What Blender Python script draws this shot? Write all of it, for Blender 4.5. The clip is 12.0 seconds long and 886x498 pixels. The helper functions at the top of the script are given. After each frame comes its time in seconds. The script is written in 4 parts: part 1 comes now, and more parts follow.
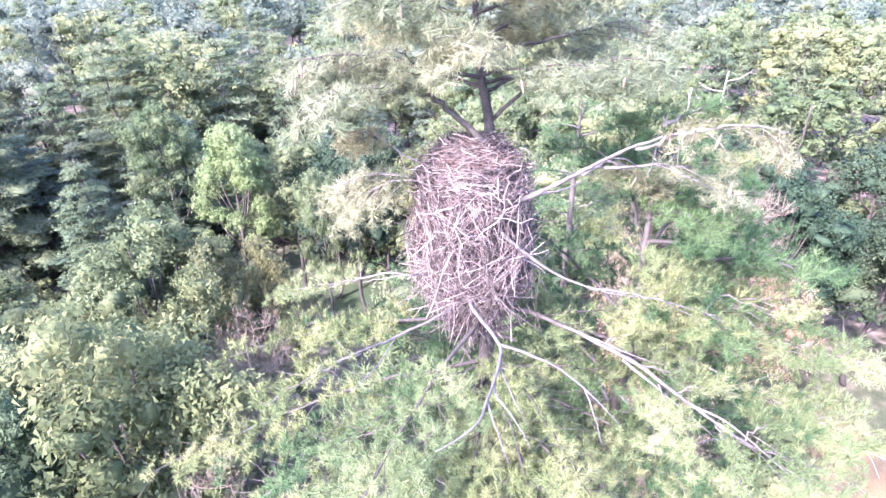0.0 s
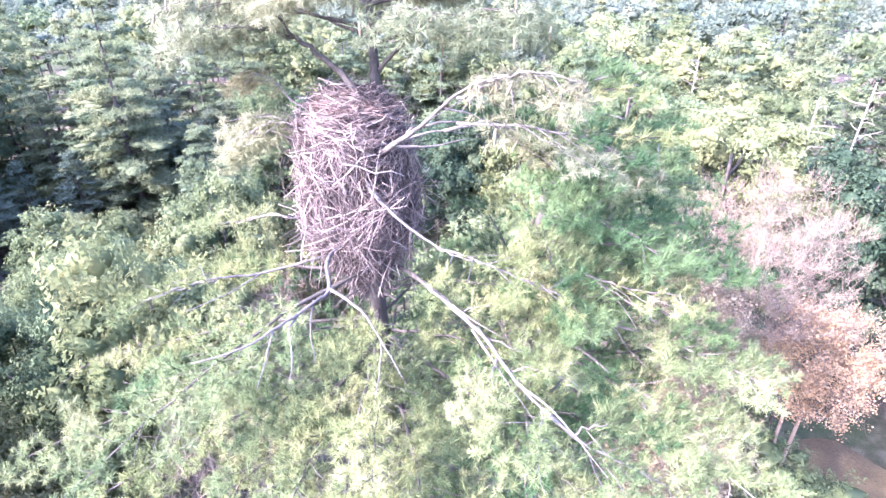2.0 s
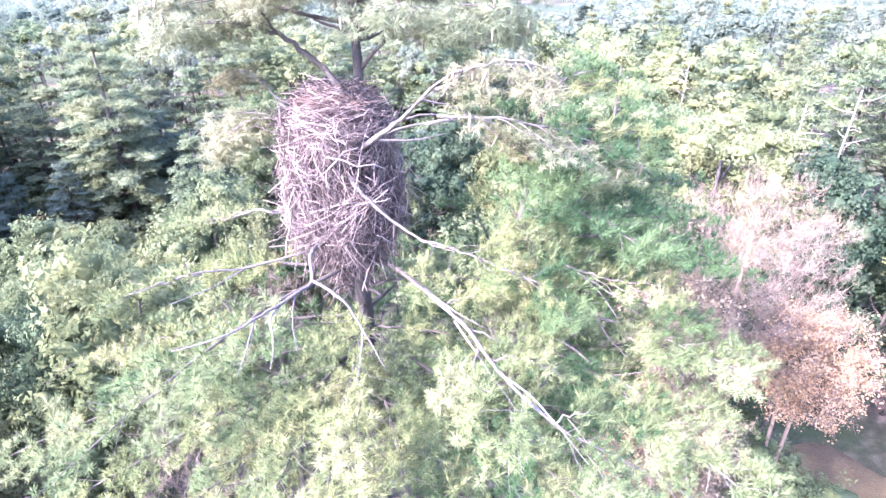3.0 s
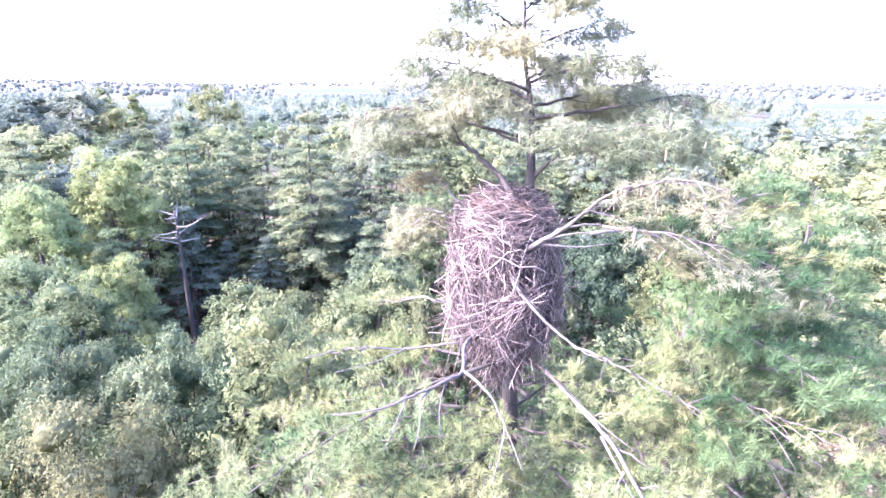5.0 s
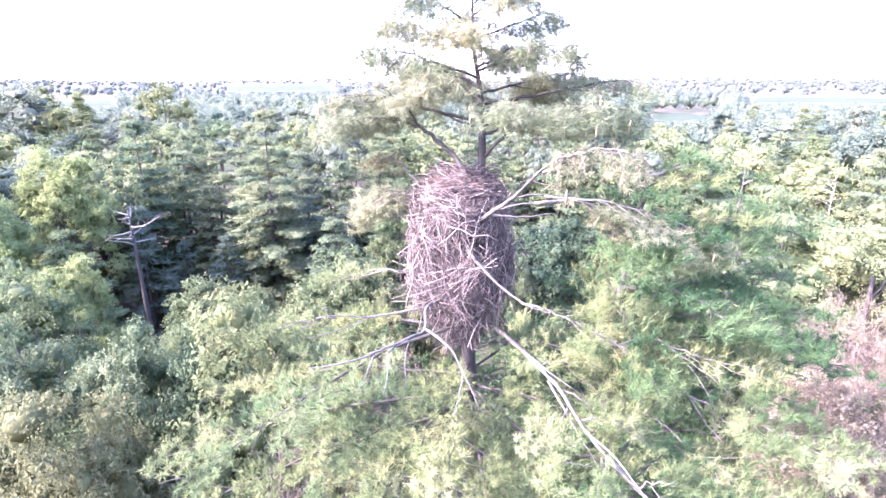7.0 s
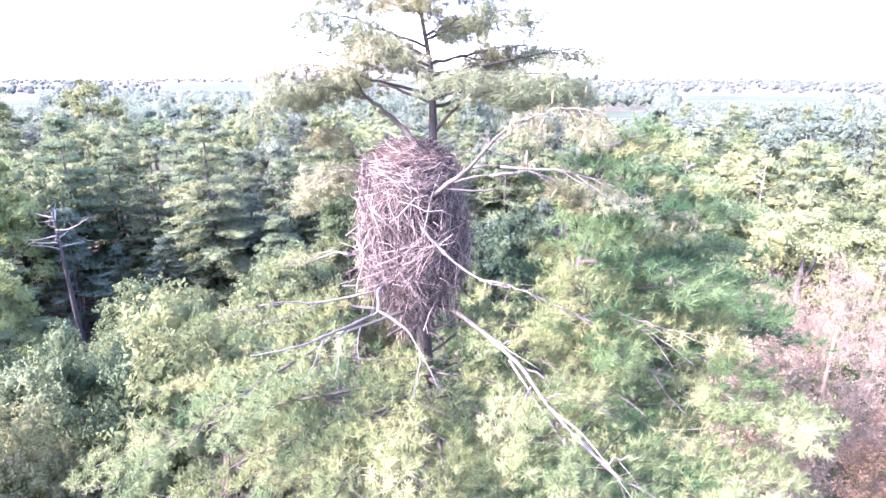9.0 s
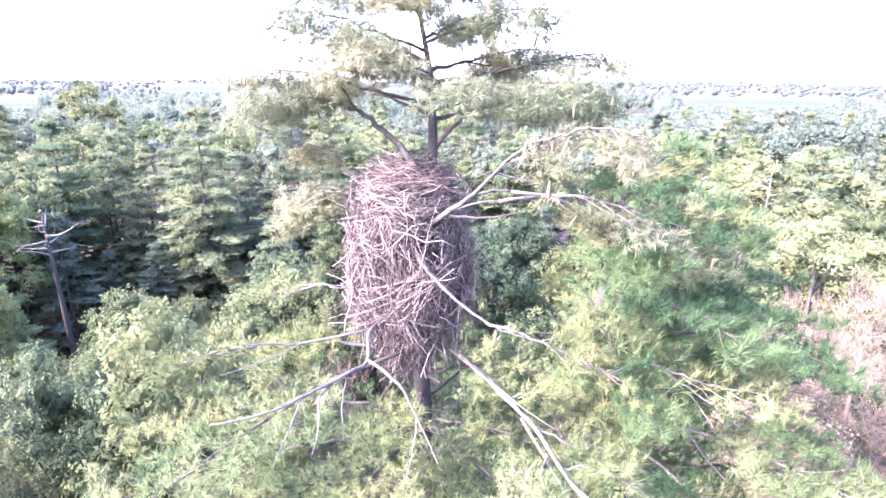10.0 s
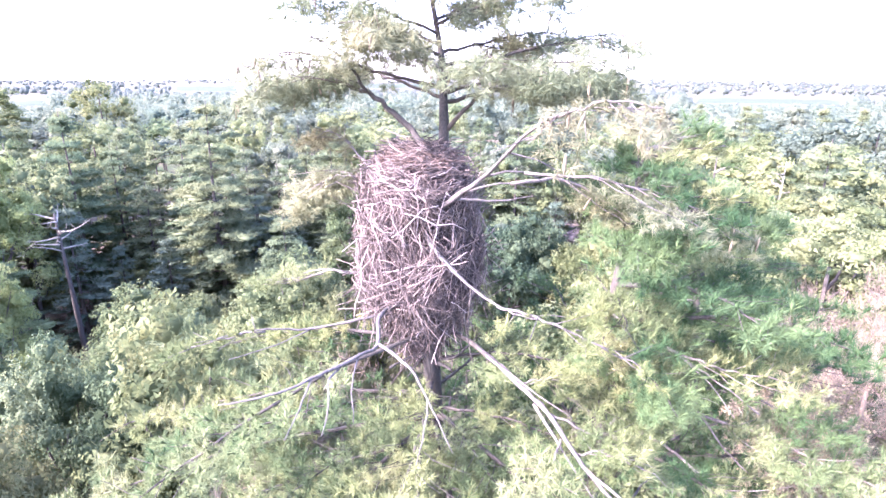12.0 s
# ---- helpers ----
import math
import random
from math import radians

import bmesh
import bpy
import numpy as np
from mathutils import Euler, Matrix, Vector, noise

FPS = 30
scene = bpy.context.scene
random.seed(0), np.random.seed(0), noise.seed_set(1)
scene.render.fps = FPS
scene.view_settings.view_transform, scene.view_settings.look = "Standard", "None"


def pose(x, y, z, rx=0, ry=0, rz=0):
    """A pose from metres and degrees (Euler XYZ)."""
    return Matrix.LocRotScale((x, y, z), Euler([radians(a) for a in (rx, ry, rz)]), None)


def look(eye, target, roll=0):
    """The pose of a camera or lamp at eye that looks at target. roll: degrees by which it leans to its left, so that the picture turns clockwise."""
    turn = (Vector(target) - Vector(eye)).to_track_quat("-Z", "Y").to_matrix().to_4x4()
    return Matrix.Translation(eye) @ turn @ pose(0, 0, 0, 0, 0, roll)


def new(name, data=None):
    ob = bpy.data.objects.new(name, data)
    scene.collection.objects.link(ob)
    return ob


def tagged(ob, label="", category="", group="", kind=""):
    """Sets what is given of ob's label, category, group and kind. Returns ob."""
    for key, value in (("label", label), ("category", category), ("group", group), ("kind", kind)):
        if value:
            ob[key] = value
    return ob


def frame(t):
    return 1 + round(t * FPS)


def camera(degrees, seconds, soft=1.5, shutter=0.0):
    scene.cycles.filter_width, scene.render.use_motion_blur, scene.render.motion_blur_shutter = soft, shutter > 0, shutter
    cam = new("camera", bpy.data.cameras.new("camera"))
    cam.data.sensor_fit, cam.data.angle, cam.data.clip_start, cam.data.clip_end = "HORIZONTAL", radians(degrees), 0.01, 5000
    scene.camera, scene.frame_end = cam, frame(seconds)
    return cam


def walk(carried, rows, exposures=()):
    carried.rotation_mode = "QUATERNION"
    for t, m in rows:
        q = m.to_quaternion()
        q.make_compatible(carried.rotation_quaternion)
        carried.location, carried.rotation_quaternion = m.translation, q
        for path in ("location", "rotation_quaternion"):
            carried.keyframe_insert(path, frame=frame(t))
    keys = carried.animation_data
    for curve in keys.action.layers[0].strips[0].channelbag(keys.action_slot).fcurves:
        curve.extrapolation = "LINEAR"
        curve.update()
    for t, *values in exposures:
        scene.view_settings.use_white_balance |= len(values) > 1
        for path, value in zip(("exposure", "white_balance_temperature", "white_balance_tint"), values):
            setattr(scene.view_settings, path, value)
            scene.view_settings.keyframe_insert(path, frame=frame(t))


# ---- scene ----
# ---------- camera and its walk ----------
cam = camera(77.67, 12.0, soft=1.5)
PATH = [
    (0, -2.525, -5.642, 22.651, -19.54, -27.96, -0.78),
    (0.5, -2.005, -5.853, 22.705, -17.76, -27.89, -0.67),
    (1, -1.244, -6.108, 22.747, -6.84, -27.85, -0.11),
    (1.5, -0.321, -6.309, 22.517, -5.30, -27.94, 0.02),
    (2, 0.313, -6.491, 22.158, -5.40, -28.15, 0.03),
    (2.5, 0.433, -6.594, 22.021, -6.35, -27.92, -0.11),
    (2.7, 0.434, -6.620, 21.993, -6.70, -27.89, -0.03),
    (3.5, 0.452, -6.740, 22.000, -2.60, -24.30, -0.05),
    (4.3, 0.468, -6.844, 22.005, 2.05, -20.28, -0.16),
    (4.5, 0.465, -6.848, 22.012, 1.96, -17.26, -0.10),
    (5, 0.435, -6.870, 22.084, 11.40, -16.71, 0.31),
    (5.5, 0.425, -6.882, 22.065, 11.48, -16.79, 0.28),
    (6, 0.422, -6.943, 22.064, 10.97, -16.59, 0.53),
    (6.5, 0.497, -7.347, 22.031, 11.38, -17.19, 0.05),
    (7, 0.578, -7.605, 21.974, 7.20, -17.02, -0.04),
    (7.5, 0.582, -7.678, 21.808, 0.95, -16.93, -0.14),
    (7.7, 0.582, -7.689, 21.654, 0.92, -16.93, -0.14),
    (9.3, 0.480, -7.035, 21.595, 1.87, -17.12, 0.11),
    (9.5, 0.477, -6.797, 21.640, 1.98, -17.11, 0.11),
    (10, 0.447, -6.322, 21.669, 1.55, -16.88, 0.32),
    (10.5, 0.463, -6.239, 21.553, 2.02, -17.19, 0.11),
    (11, 0.465, -6.267, 21.389, 2.05, -16.98, 0.11),
    (11.5, 0.455, -6.281, 21.241, 2.18, -16.94, 0.16),
    (12, 0.416, -6.285, 21.481, 2.45, -16.93, 0.21),
]
walk(cam, [(t, pose(x, y, z, 90 + pitch, 0, yaw) @ pose(0, 0, 0, 0, 0, roll)) for t, x, y, z, yaw, pitch, roll in PATH],
     exposures=[(0.0, 4.32, 5240, 54), (0.7, 4.46, 5240, 54), (2.2, 4.6, 5240, 55), (4.4, 4.7, 5290, 58), (5.2, 4.57, 5320, 58), (12.0, 4.54, 5440, 57)])

# ---------- sky and sun ----------
SUN_TO = Vector((-0.68, -0.36, 0.62)).normalized()
world = bpy.data.worlds.new("sky")
scene.world = world
world.use_nodes = True
wn = world.node_tree.nodes
sky = wn.new("ShaderNodeTexSky")
sky.sky_type = "NISHITA"
sky.sun_disc = False
sky.sun_elevation = math.asin(SUN_TO.z)
sky.sun_rotation = math.atan2(SUN_TO.x, SUN_TO.y)
sky.dust_density = 2.0
world.node_tree.links.new(sky.outputs[0], wn["Background"].inputs[0])
wn["Background"].inputs[1].default_value = 0.15
sun_data = bpy.data.lights.new("sun", "SUN")
sun_data.energy, sun_data.angle, sun_data.color = 2.0, radians(0.6), (1.0, 0.93, 0.82)
sun = new("sun", sun_data)
sun.matrix_world = look((0, 0, 60), Vector((0, 0, 60)) - SUN_TO)


# ---------- materials ----------
def shader(name):
    mat = bpy.data.materials.new(name)
    mat.use_nodes = True
    return mat, mat.node_tree, mat.node_tree.nodes["Principled BSDF"]


def link(tree, a, b):
    tree.links.new(a, b)


def noise_node(tree, scale, detail=4.0, coords="Object", stretch=None):
    src = tree.nodes.new("ShaderNodeTexCoord").outputs[coords]
    if stretch:
        mapping = tree.nodes.new("ShaderNodeMapping")
        mapping.inputs["Scale"].default_value = stretch
        link(tree, src, mapping.inputs[0])
        src = mapping.outputs[0]
    n = tree.nodes.new("ShaderNodeTexNoise")
    n.inputs["Scale"].default_value, n.inputs["Detail"].default_value = scale, detail
    link(tree, src, n.inputs["Vector"])
    return n.outputs["Fac"]


def ramp(tree, fac, stops):
    r = tree.nodes.new("ShaderNodeValToRGB")
    while len(r.color_ramp.elements) < len(stops):
        r.color_ramp.elements.new(0.5)
    for e, (at, col) in zip(r.color_ramp.elements, stops):
        e.position, e.color = at, (*col, 1)
    link(tree, fac, r.inputs[0])
    return r.outputs[0]


def mixed(tree, fac, a, b, mode="MIX"):
    m = tree.nodes.new("ShaderNodeMix")
    m.data_type, m.blend_type = "RGBA", mode
    for sock, val in ((m.inputs[0], fac), (m.inputs[6], a), (m.inputs[7], b)):
        if isinstance(val, (int, float)):
            sock.default_value = val
        elif isinstance(val, tuple):
            sock.default_value = (*val, 1)
        else:
            link(tree, val, sock)
    return m.outputs[2]


def bumped(tree, bsdf, fac, strength, distance):
    b = tree.nodes.new("ShaderNodeBump")
    b.inputs["Strength"].default_value, b.inputs["Distance"].default_value = strength, distance
    link(tree, fac, b.inputs["Height"])
    link(tree, b.outputs[0], bsdf.inputs["Normal"])


def leaf_material(name, dark, mid, light, patch=1.2, glow=0.35, rough=0.85):
    """Thin foliage: clump-sized and leaf-sized colour changes, part of the light passes through."""
    mat, tree, bsdf = shader(name)
    island = tree.nodes.new("ShaderNodeNewGeometry").outputs["Random Per Island"]
    per_tree = tree.nodes.new("ShaderNodeObjectInfo").outputs["Random"]
    big = noise_node(tree, patch, 3.0)
    col = ramp(tree, big, [(0.3, dark), (0.5, mid), (0.72, light)])
    leaf = ramp(tree, island, [(0.0, dark), (0.45, mid), (1.0, light)])
    col = mixed(tree, 0.16, col, leaf)
    shade = ramp(tree, per_tree, [(0.0, (0.75, 0.85, 0.85)), (0.5, (1.0, 1.0, 1.0)), (1.0, (1.12, 1.05, 0.97))])
    col = mixed(tree, 1.0, col, shade, "MULTIPLY")
    link(tree, col, bsdf.inputs["Base Color"])
    bsdf.inputs["Roughness"].default_value = rough
    bsdf.inputs["Specular IOR Level"].default_value = 0.05
    thin = tree.nodes.new("ShaderNodeBsdfTranslucent")
    link(tree, col, thin.inputs[0])
    mix = tree.nodes.new("ShaderNodeMixShader")
    mix.inputs[0].default_value = glow
    link(tree, bsdf.outputs[0], mix.inputs[1])
    link(tree, thin.outputs[0], mix.inputs[2])
    link(tree, mix.outputs[0], tree.nodes["Material Output"].inputs[0])
    return mat


def wood_material(name, dark, light, scale=6.0, rough=0.85, bump=0.6, stretch=(1, 1, 0.25), spread=0.72):
    mat, tree, bsdf = shader(name)
    big = noise_node(tree, scale, 5.0, stretch=stretch)
    fine = noise_node(tree, scale * 9, 6.0, stretch=stretch)
    col = mixed(tree, 0.5, ramp(tree, big, [(0.3, dark), (0.7, light)]), ramp(tree, fine, [(0.35, dark), (0.65, light)]))
    rnd = tree.nodes.new("ShaderNodeObjectInfo").outputs["Random"]
    isl = tree.nodes.new("ShaderNodeNewGeometry").outputs["Random Per Island"]
    col = mixed(tree, 1.0, col, ramp(tree, rnd, [(0.0, (spread, spread, spread * 1.03)), (1.0, (1.2, 1.15, 1.1))]), "MULTIPLY")
    col = mixed(tree, 1.0, col, ramp(tree, isl, [(0.0, (spread, spread, spread)), (1.0, (1.25, 1.22, 1.2))]), "MULTIPLY")
    link(tree, col, bsdf.inputs["Base Color"])
    bsdf.inputs["Roughness"].default_value = rough
    bsdf.inputs["Specular IOR Level"].default_value = 0.15
    bumped(tree, bsdf, fine, bump, 0.01)
    return mat


NEEDLE = leaf_material("pine_needles", (0.042, 0.064, 0.022), (0.094, 0.117, 0.04), (0.166, 0.175, 0.07), 1.3, 0.25)
NEEDLE_CROWN = leaf_material("olive_crown_needles", (0.066, 0.08, 0.036), (0.138, 0.148, 0.066), (0.228, 0.226, 0.112), 1.3, 0.45)
NEEDLE_TAN = leaf_material("tan_needles", (0.064, 0.07, 0.029), (0.112, 0.112, 0.05), (0.17, 0.162, 0.082), 2.0, 0.35)
# Forest pine needles, lightened and blued to stand in for haze.
NEEDLE_HAZED = leaf_material("haze_lightened_pine_needles", (0.05, 0.075, 0.036), (0.092, 0.117, 0.051), (0.144, 0.158, 0.068), 0.35, 0.5)
# Darker copy of the pine needles that paints shade onto whole boughs.
NEEDLE_SHADED = leaf_material("shade_darkened_pine_needles", (0.018, 0.044, 0.015), (0.039, 0.07, 0.023), (0.082, 0.116, 0.039), 1.0, 0.25)
# Deep green leaves, darkened so that their colour holds the shade.
LEAF_SHADED_DEEP = leaf_material("shade_darkened_deep_green_leaves", (0.013, 0.026, 0.013), (0.027, 0.044, 0.02), (0.058, 0.075, 0.032), 0.5, 0.3)
# Fir needles of the distant stand, with haze painted in as a pale blue tone.
NEEDLE_HAZED_FIR = leaf_material("haze_lightened_fir_needles", (0.053, 0.085, 0.052), (0.083, 0.114, 0.066), (0.117, 0.146, 0.08), 0.5, 0.5)
NEEDLE_LIGHT = leaf_material("yellow_green_young_needles", (0.08, 0.1, 0.036), (0.124, 0.145, 0.052), (0.17, 0.182, 0.07), 0.6, 0.45)
LEAF = leaf_material("green_leaves", (0.04, 0.058, 0.021), (0.075, 0.094, 0.034), (0.12, 0.129, 0.049), 0.5, 0.4)
LEAF_YELLOW = leaf_material("yellow_green_leaves", (0.075, 0.104, 0.03), (0.115, 0.149, 0.046), (0.16, 0.184, 0.066), 0.6, 0.45)
# Leaves of the middle distance, greyed to carry the haze in their colour.
LEAF_HAZED_MID = leaf_material("haze_greyed_leaves", (0.048, 0.068, 0.04), (0.08, 0.101, 0.058), (0.118, 0.132, 0.076), 0.3, 0.45)
# Dark green leaves, darkened further to paint the shade of the near crowns.
LEAF_SHADED = leaf_material("shade_darkened_green_leaves", (0.025, 0.043, 0.017), (0.052, 0.074, 0.03), (0.10, 0.117, 0.048), 0.5, 0.3)
# Far woods: distance haze is painted into these two leaf colours.
LEAF_HAZED_FAR = leaf_material("haze_paled_leaves", (0.072, 0.094, 0.052), (0.088, 0.11, 0.062), (0.104, 0.126, 0.072), 0.02, 0.55)
LEAF_HAZED_HORIZON = leaf_material("haze_tinted_horizon_leaves", (0.078, 0.094, 0.064), (0.087, 0.103, 0.071), (0.096, 0.112, 0.077), 0.01, 0.55)
LEAF_LIGHT = leaf_material("light_green_leaves", (0.064, 0.085, 0.03), (0.102, 0.124, 0.046), (0.144, 0.158, 0.064), 0.6, 0.45)
LEAF_OLIVE = leaf_material("olive_leaves", (0.05, 0.058, 0.021), (0.088, 0.095, 0.035), (0.13, 0.13, 0.052), 0.7, 0.35)
LEAF_RUST = leaf_material("rust_leaves", (0.162, 0.103, 0.041), (0.243, 0.162, 0.070), (0.302, 0.227, 0.119), 0.9, 0.35)
LEAF_BROWN = leaf_material("withered_leaves", (0.125, 0.096, 0.045), (0.19, 0.15, 0.075), (0.25, 0.208, 0.118), 0.9, 0.3)
BARK = wood_material("pine_bark", (0.02, 0.019, 0.013), (0.062, 0.058, 0.04), 7.0, bump=1.0)
BARK_PALE = wood_material("weathered_branch_bark", (0.042, 0.039, 0.027), (0.15, 0.141, 0.105), 9.0, bump=1.0)
BARK_DARK = wood_material("dark_bark", (0.024, 0.023, 0.016), (0.071, 0.065, 0.045), 5.0)
BARK_DEAD = wood_material("bleached_dead_wood", (0.110, 0.103, 0.068), (0.243, 0.230, 0.156), 5.0)
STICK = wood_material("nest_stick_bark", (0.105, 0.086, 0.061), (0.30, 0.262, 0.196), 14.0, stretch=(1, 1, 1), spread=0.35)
# Dark copy of the stick bark, painting shade between the outer sticks.
STICK_GAP_SHADE = wood_material("gap_shaded_stick_bark", (0.045, 0.037, 0.026), (0.17, 0.146, 0.106), 14.0, stretch=(1, 1, 1), spread=0.3)
STICK_PALE = wood_material("bleached_stick_wood", (0.18, 0.16, 0.125), (0.38, 0.35, 0.285), 14.0, stretch=(1, 1, 1), spread=0.6)
BARK_TWIG = wood_material("dead_twig_bark", (0.068, 0.055, 0.033), (0.15, 0.125, 0.078), 9.0)
CONE = wood_material("ripe_pine_cone", (0.10, 0.086, 0.045), (0.19, 0.165, 0.09), 40.0, stretch=(1, 1, 1))
# Near-black core colour stands in for shade inside the nest.
MAT_NEST_CORE = wood_material("nest_gap_shade", (0.016, 0.012, 0.011), (0.054, 0.041, 0.035), 18.0, stretch=(1, 1, 1))
GRASS_DRY = leaf_material("dry_nest_grass", (0.10, 0.068, 0.044), (0.165, 0.122, 0.084), (0.235, 0.185, 0.13), 5.0, 0.2)


def ground_material():
    mat, tree, bsdf = shader("forest_floor")
    a = noise_node(tree, 0.05, 5.0)
    b = noise_node(tree, 1.3, 6.0)
    c = noise_node(tree, 14.0, 4.0)
    soil = ramp(tree, b, [(0.3, (0.027, 0.024, 0.016)), (0.5, (0.070, 0.054, 0.035)), (0.7, (0.162, 0.127, 0.086))])
    grass = ramp(tree, c, [(0.3, (0.016, 0.030, 0.012)), (0.7, (0.043, 0.057, 0.024))])
    col = mixed(tree, ramp(tree, a, [(0.4, (0, 0, 0)), (0.6, (1, 1, 1))]), soil, grass)
    link(tree, col, bsdf.inputs["Base Color"])
    bsdf.inputs["Roughness"].default_value = 0.95
    bsdf.inputs["Specular IOR Level"].default_value = 0.03
    bumped(tree, bsdf, c, 0.6, 0.05)
    return mat


def field_material():
    mat, tree, bsdf = shader("stubble_field")
    b = noise_node(tree, 0.02, 5.0)
    c = noise_node(tree, 0.9, 4.0, stretch=(1, 0.1, 1))
    col = mixed(tree, 0.4, ramp(tree, b, [(0.3, (0.021, 0.030, 0.013)), (0.7, (0.036, 0.045, 0.021))]), ramp(tree, c, [(0.3, (0.019, 0.030, 0.013)), (0.7, (0.038, 0.048, 0.023))]))
    link(tree, col, bsdf.inputs["Base Color"])
    bsdf.inputs["Roughness"].default_value = 0.95
    bsdf.inputs["Specular IOR Level"].default_value = 0.03
    return mat


GROUND, FIELD = ground_material(), field_material()


# ---------- geometry helpers ----------
class Geo:
    """Gathers triangles and quads into one mesh."""

    def __init__(self):
        self.v, self.t, self.q, self.n = [], [], [], 0

    def add(self, v, tris=None, quads=None):
        self.v.append(np.asarray(v, float))
        if tris is not None and len(tris):
            self.t.append(np.asarray(tris, np.int64) + self.n)
        if quads is not None and len(quads):
            self.q.append(np.asarray(quads, np.int64) + self.n)
        self.n += len(v)

    def mesh(self, name, material, smooth=False):
        me = bpy.data.meshes.new(name)
        v = np.concatenate(self.v)
        t = np.concatenate(self.t) if self.t else np.zeros((0, 3), np.int64)
        q = np.concatenate(self.q) if self.q else np.zeros((0, 4), np.int64)
        loops = np.concatenate([t.ravel(), q.ravel()])
        starts = np.concatenate([np.arange(len(t)) * 3, len(t) * 3 + np.arange(len(q)) * 4])
        me.vertices.add(len(v))
        me.vertices.foreach_set("co", v.ravel())
        me.loops.add(len(loops))
        me.loops.foreach_set("vertex_index", loops.astype(np.int32))
        me.polygons.add(len(starts))
        me.polygons.foreach_set("loop_start", starts.astype(np.int32))
        if smooth:
            me.polygons.foreach_set("use_smooth", np.ones(len(starts), bool))
        me.update(calc_edges=True)
        me.validate()
        me.materials.append(material)
        return me


def part(name, geo, material, parent=None, label="", smooth=False):
    """Links a Geo, or a mesh already made, as one object under a thing or a part."""
    me = geo if isinstance(geo, bpy.types.Mesh) else geo.mesh(name, material, smooth)
    ob = new(name, me)
    ob.parent = parent
    return tagged(ob, label) if label else ob


def unit(v):
    v = np.asarray(v, float)
    return v / np.maximum(np.linalg.norm(v, axis=-1, keepdims=True), 1e-9)


def spline(points, n):
    """n points, evenly spread, on a smooth line through the control points."""
    p = np.asarray(points, float)
    if len(p) == 2:
        return p[0] + (p[1] - p[0]) * np.linspace(0, 1, n)[:, None]
    e = np.vstack([2 * p[0] - p[1], p, 2 * p[-1] - p[-2]])
    out = []
    for u in np.linspace(0, len(p) - 1 - 1e-6, n * 3):
        i, f = int(u), u - int(u)
        a, b, c, d = e[i:i + 4]
        out.append(0.5 * (2 * b + (c - a) * f + (2 * a - 5 * b + 4 * c - d) * f * f + (3 * b - a - 3 * c + d) * f ** 3))
    out = np.array(out)
    s = np.concatenate([[0], np.cumsum(np.linalg.norm(np.diff(out, axis=0), axis=1))])
    return np.stack([np.interp(np.linspace(0, s[-1], n), s, out[:, k]) for k in range(3)], 1)


def tube(geo, pts, radii, sides=6, wobble=0.0, rng=None):
    """A tapered, closed tube along pts."""
    pts = np.asarray(pts, float)
    n = len(pts)
    radii = np.broadcast_to(radii, n)
    tan = unit(np.gradient(pts, axis=0))
    ref = np.array([0, 0, 1.0]) if abs(tan[:, 2]).mean() < 0.8 else np.array([1.0, 0, 0])
    u = unit(np.cross(tan, ref))
    w = np.cross(tan, u)
    ang = np.linspace(0, 2 * math.pi, sides, endpoint=False)
    ring = u[:, None] * np.cos(ang)[None, :, None] + w[:, None] * np.sin(ang)[None, :, None]
    r = radii[:, None, None] * np.ones((n, sides, 1))
    if wobble:
        r = r * (1 + wobble * rng.normal(size=(n, sides, 1)))
    v = (pts[:, None] + ring * r).reshape(-1, 3)
    i, j = np.meshgrid(np.arange(n - 1), np.arange(sides), indexing="ij")
    k = (j + 1) % sides
    quads = np.stack([i * sides + j, i * sides + k, (i + 1) * sides + k, (i + 1) * sides + j], -1).reshape(-1, 4)
    v = np.vstack([v, pts[0], pts[-1]])
    js = np.arange(sides)
    caps = np.concatenate([np.stack([(js + 1) % sides, js, np.full(sides, n * sides)], 1),
                           np.stack([(n - 1) * sides + js, (n - 1) * sides + (js + 1) % sides, np.full(sides, n * sides + 1)], 1)])
    geo.add(v, caps, quads)


def scatter(geo, shapes, pos, axis, scale, rng):
    """Sets copies of small shapes (vertices, triangles) at pos, their z turned to axis, with a random spin."""
    pos, axis = np.asarray(pos, float), unit(axis)
    scale = np.broadcast_to(scale, len(pos))
    ref = unit(rng.normal(size=(len(pos), 3)))
    u = unit(np.cross(axis, ref))
    w = np.cross(axis, u)
    pick = rng.integers(len(shapes), size=len(pos))
    for k, (sv, st) in enumerate(shapes):
        m = pick == k
        if not m.any():
            continue
        v = pos[m][:, None] + scale[m][:, None, None] * (sv[None, :, 0:1] * u[m][:, None] + sv[None, :, 1:2] * w[m][:, None] + sv[None, :, 2:3] * axis[m][:, None])
        f = st[None] + (np.arange(m.sum()) * len(sv))[:, None, None]
        geo.add(v.reshape(-1, 3), f.reshape(-1, st.shape[1]) if st.shape[1] == 3 else None, f.reshape(-1, 4) if st.shape[1] == 4 else None)


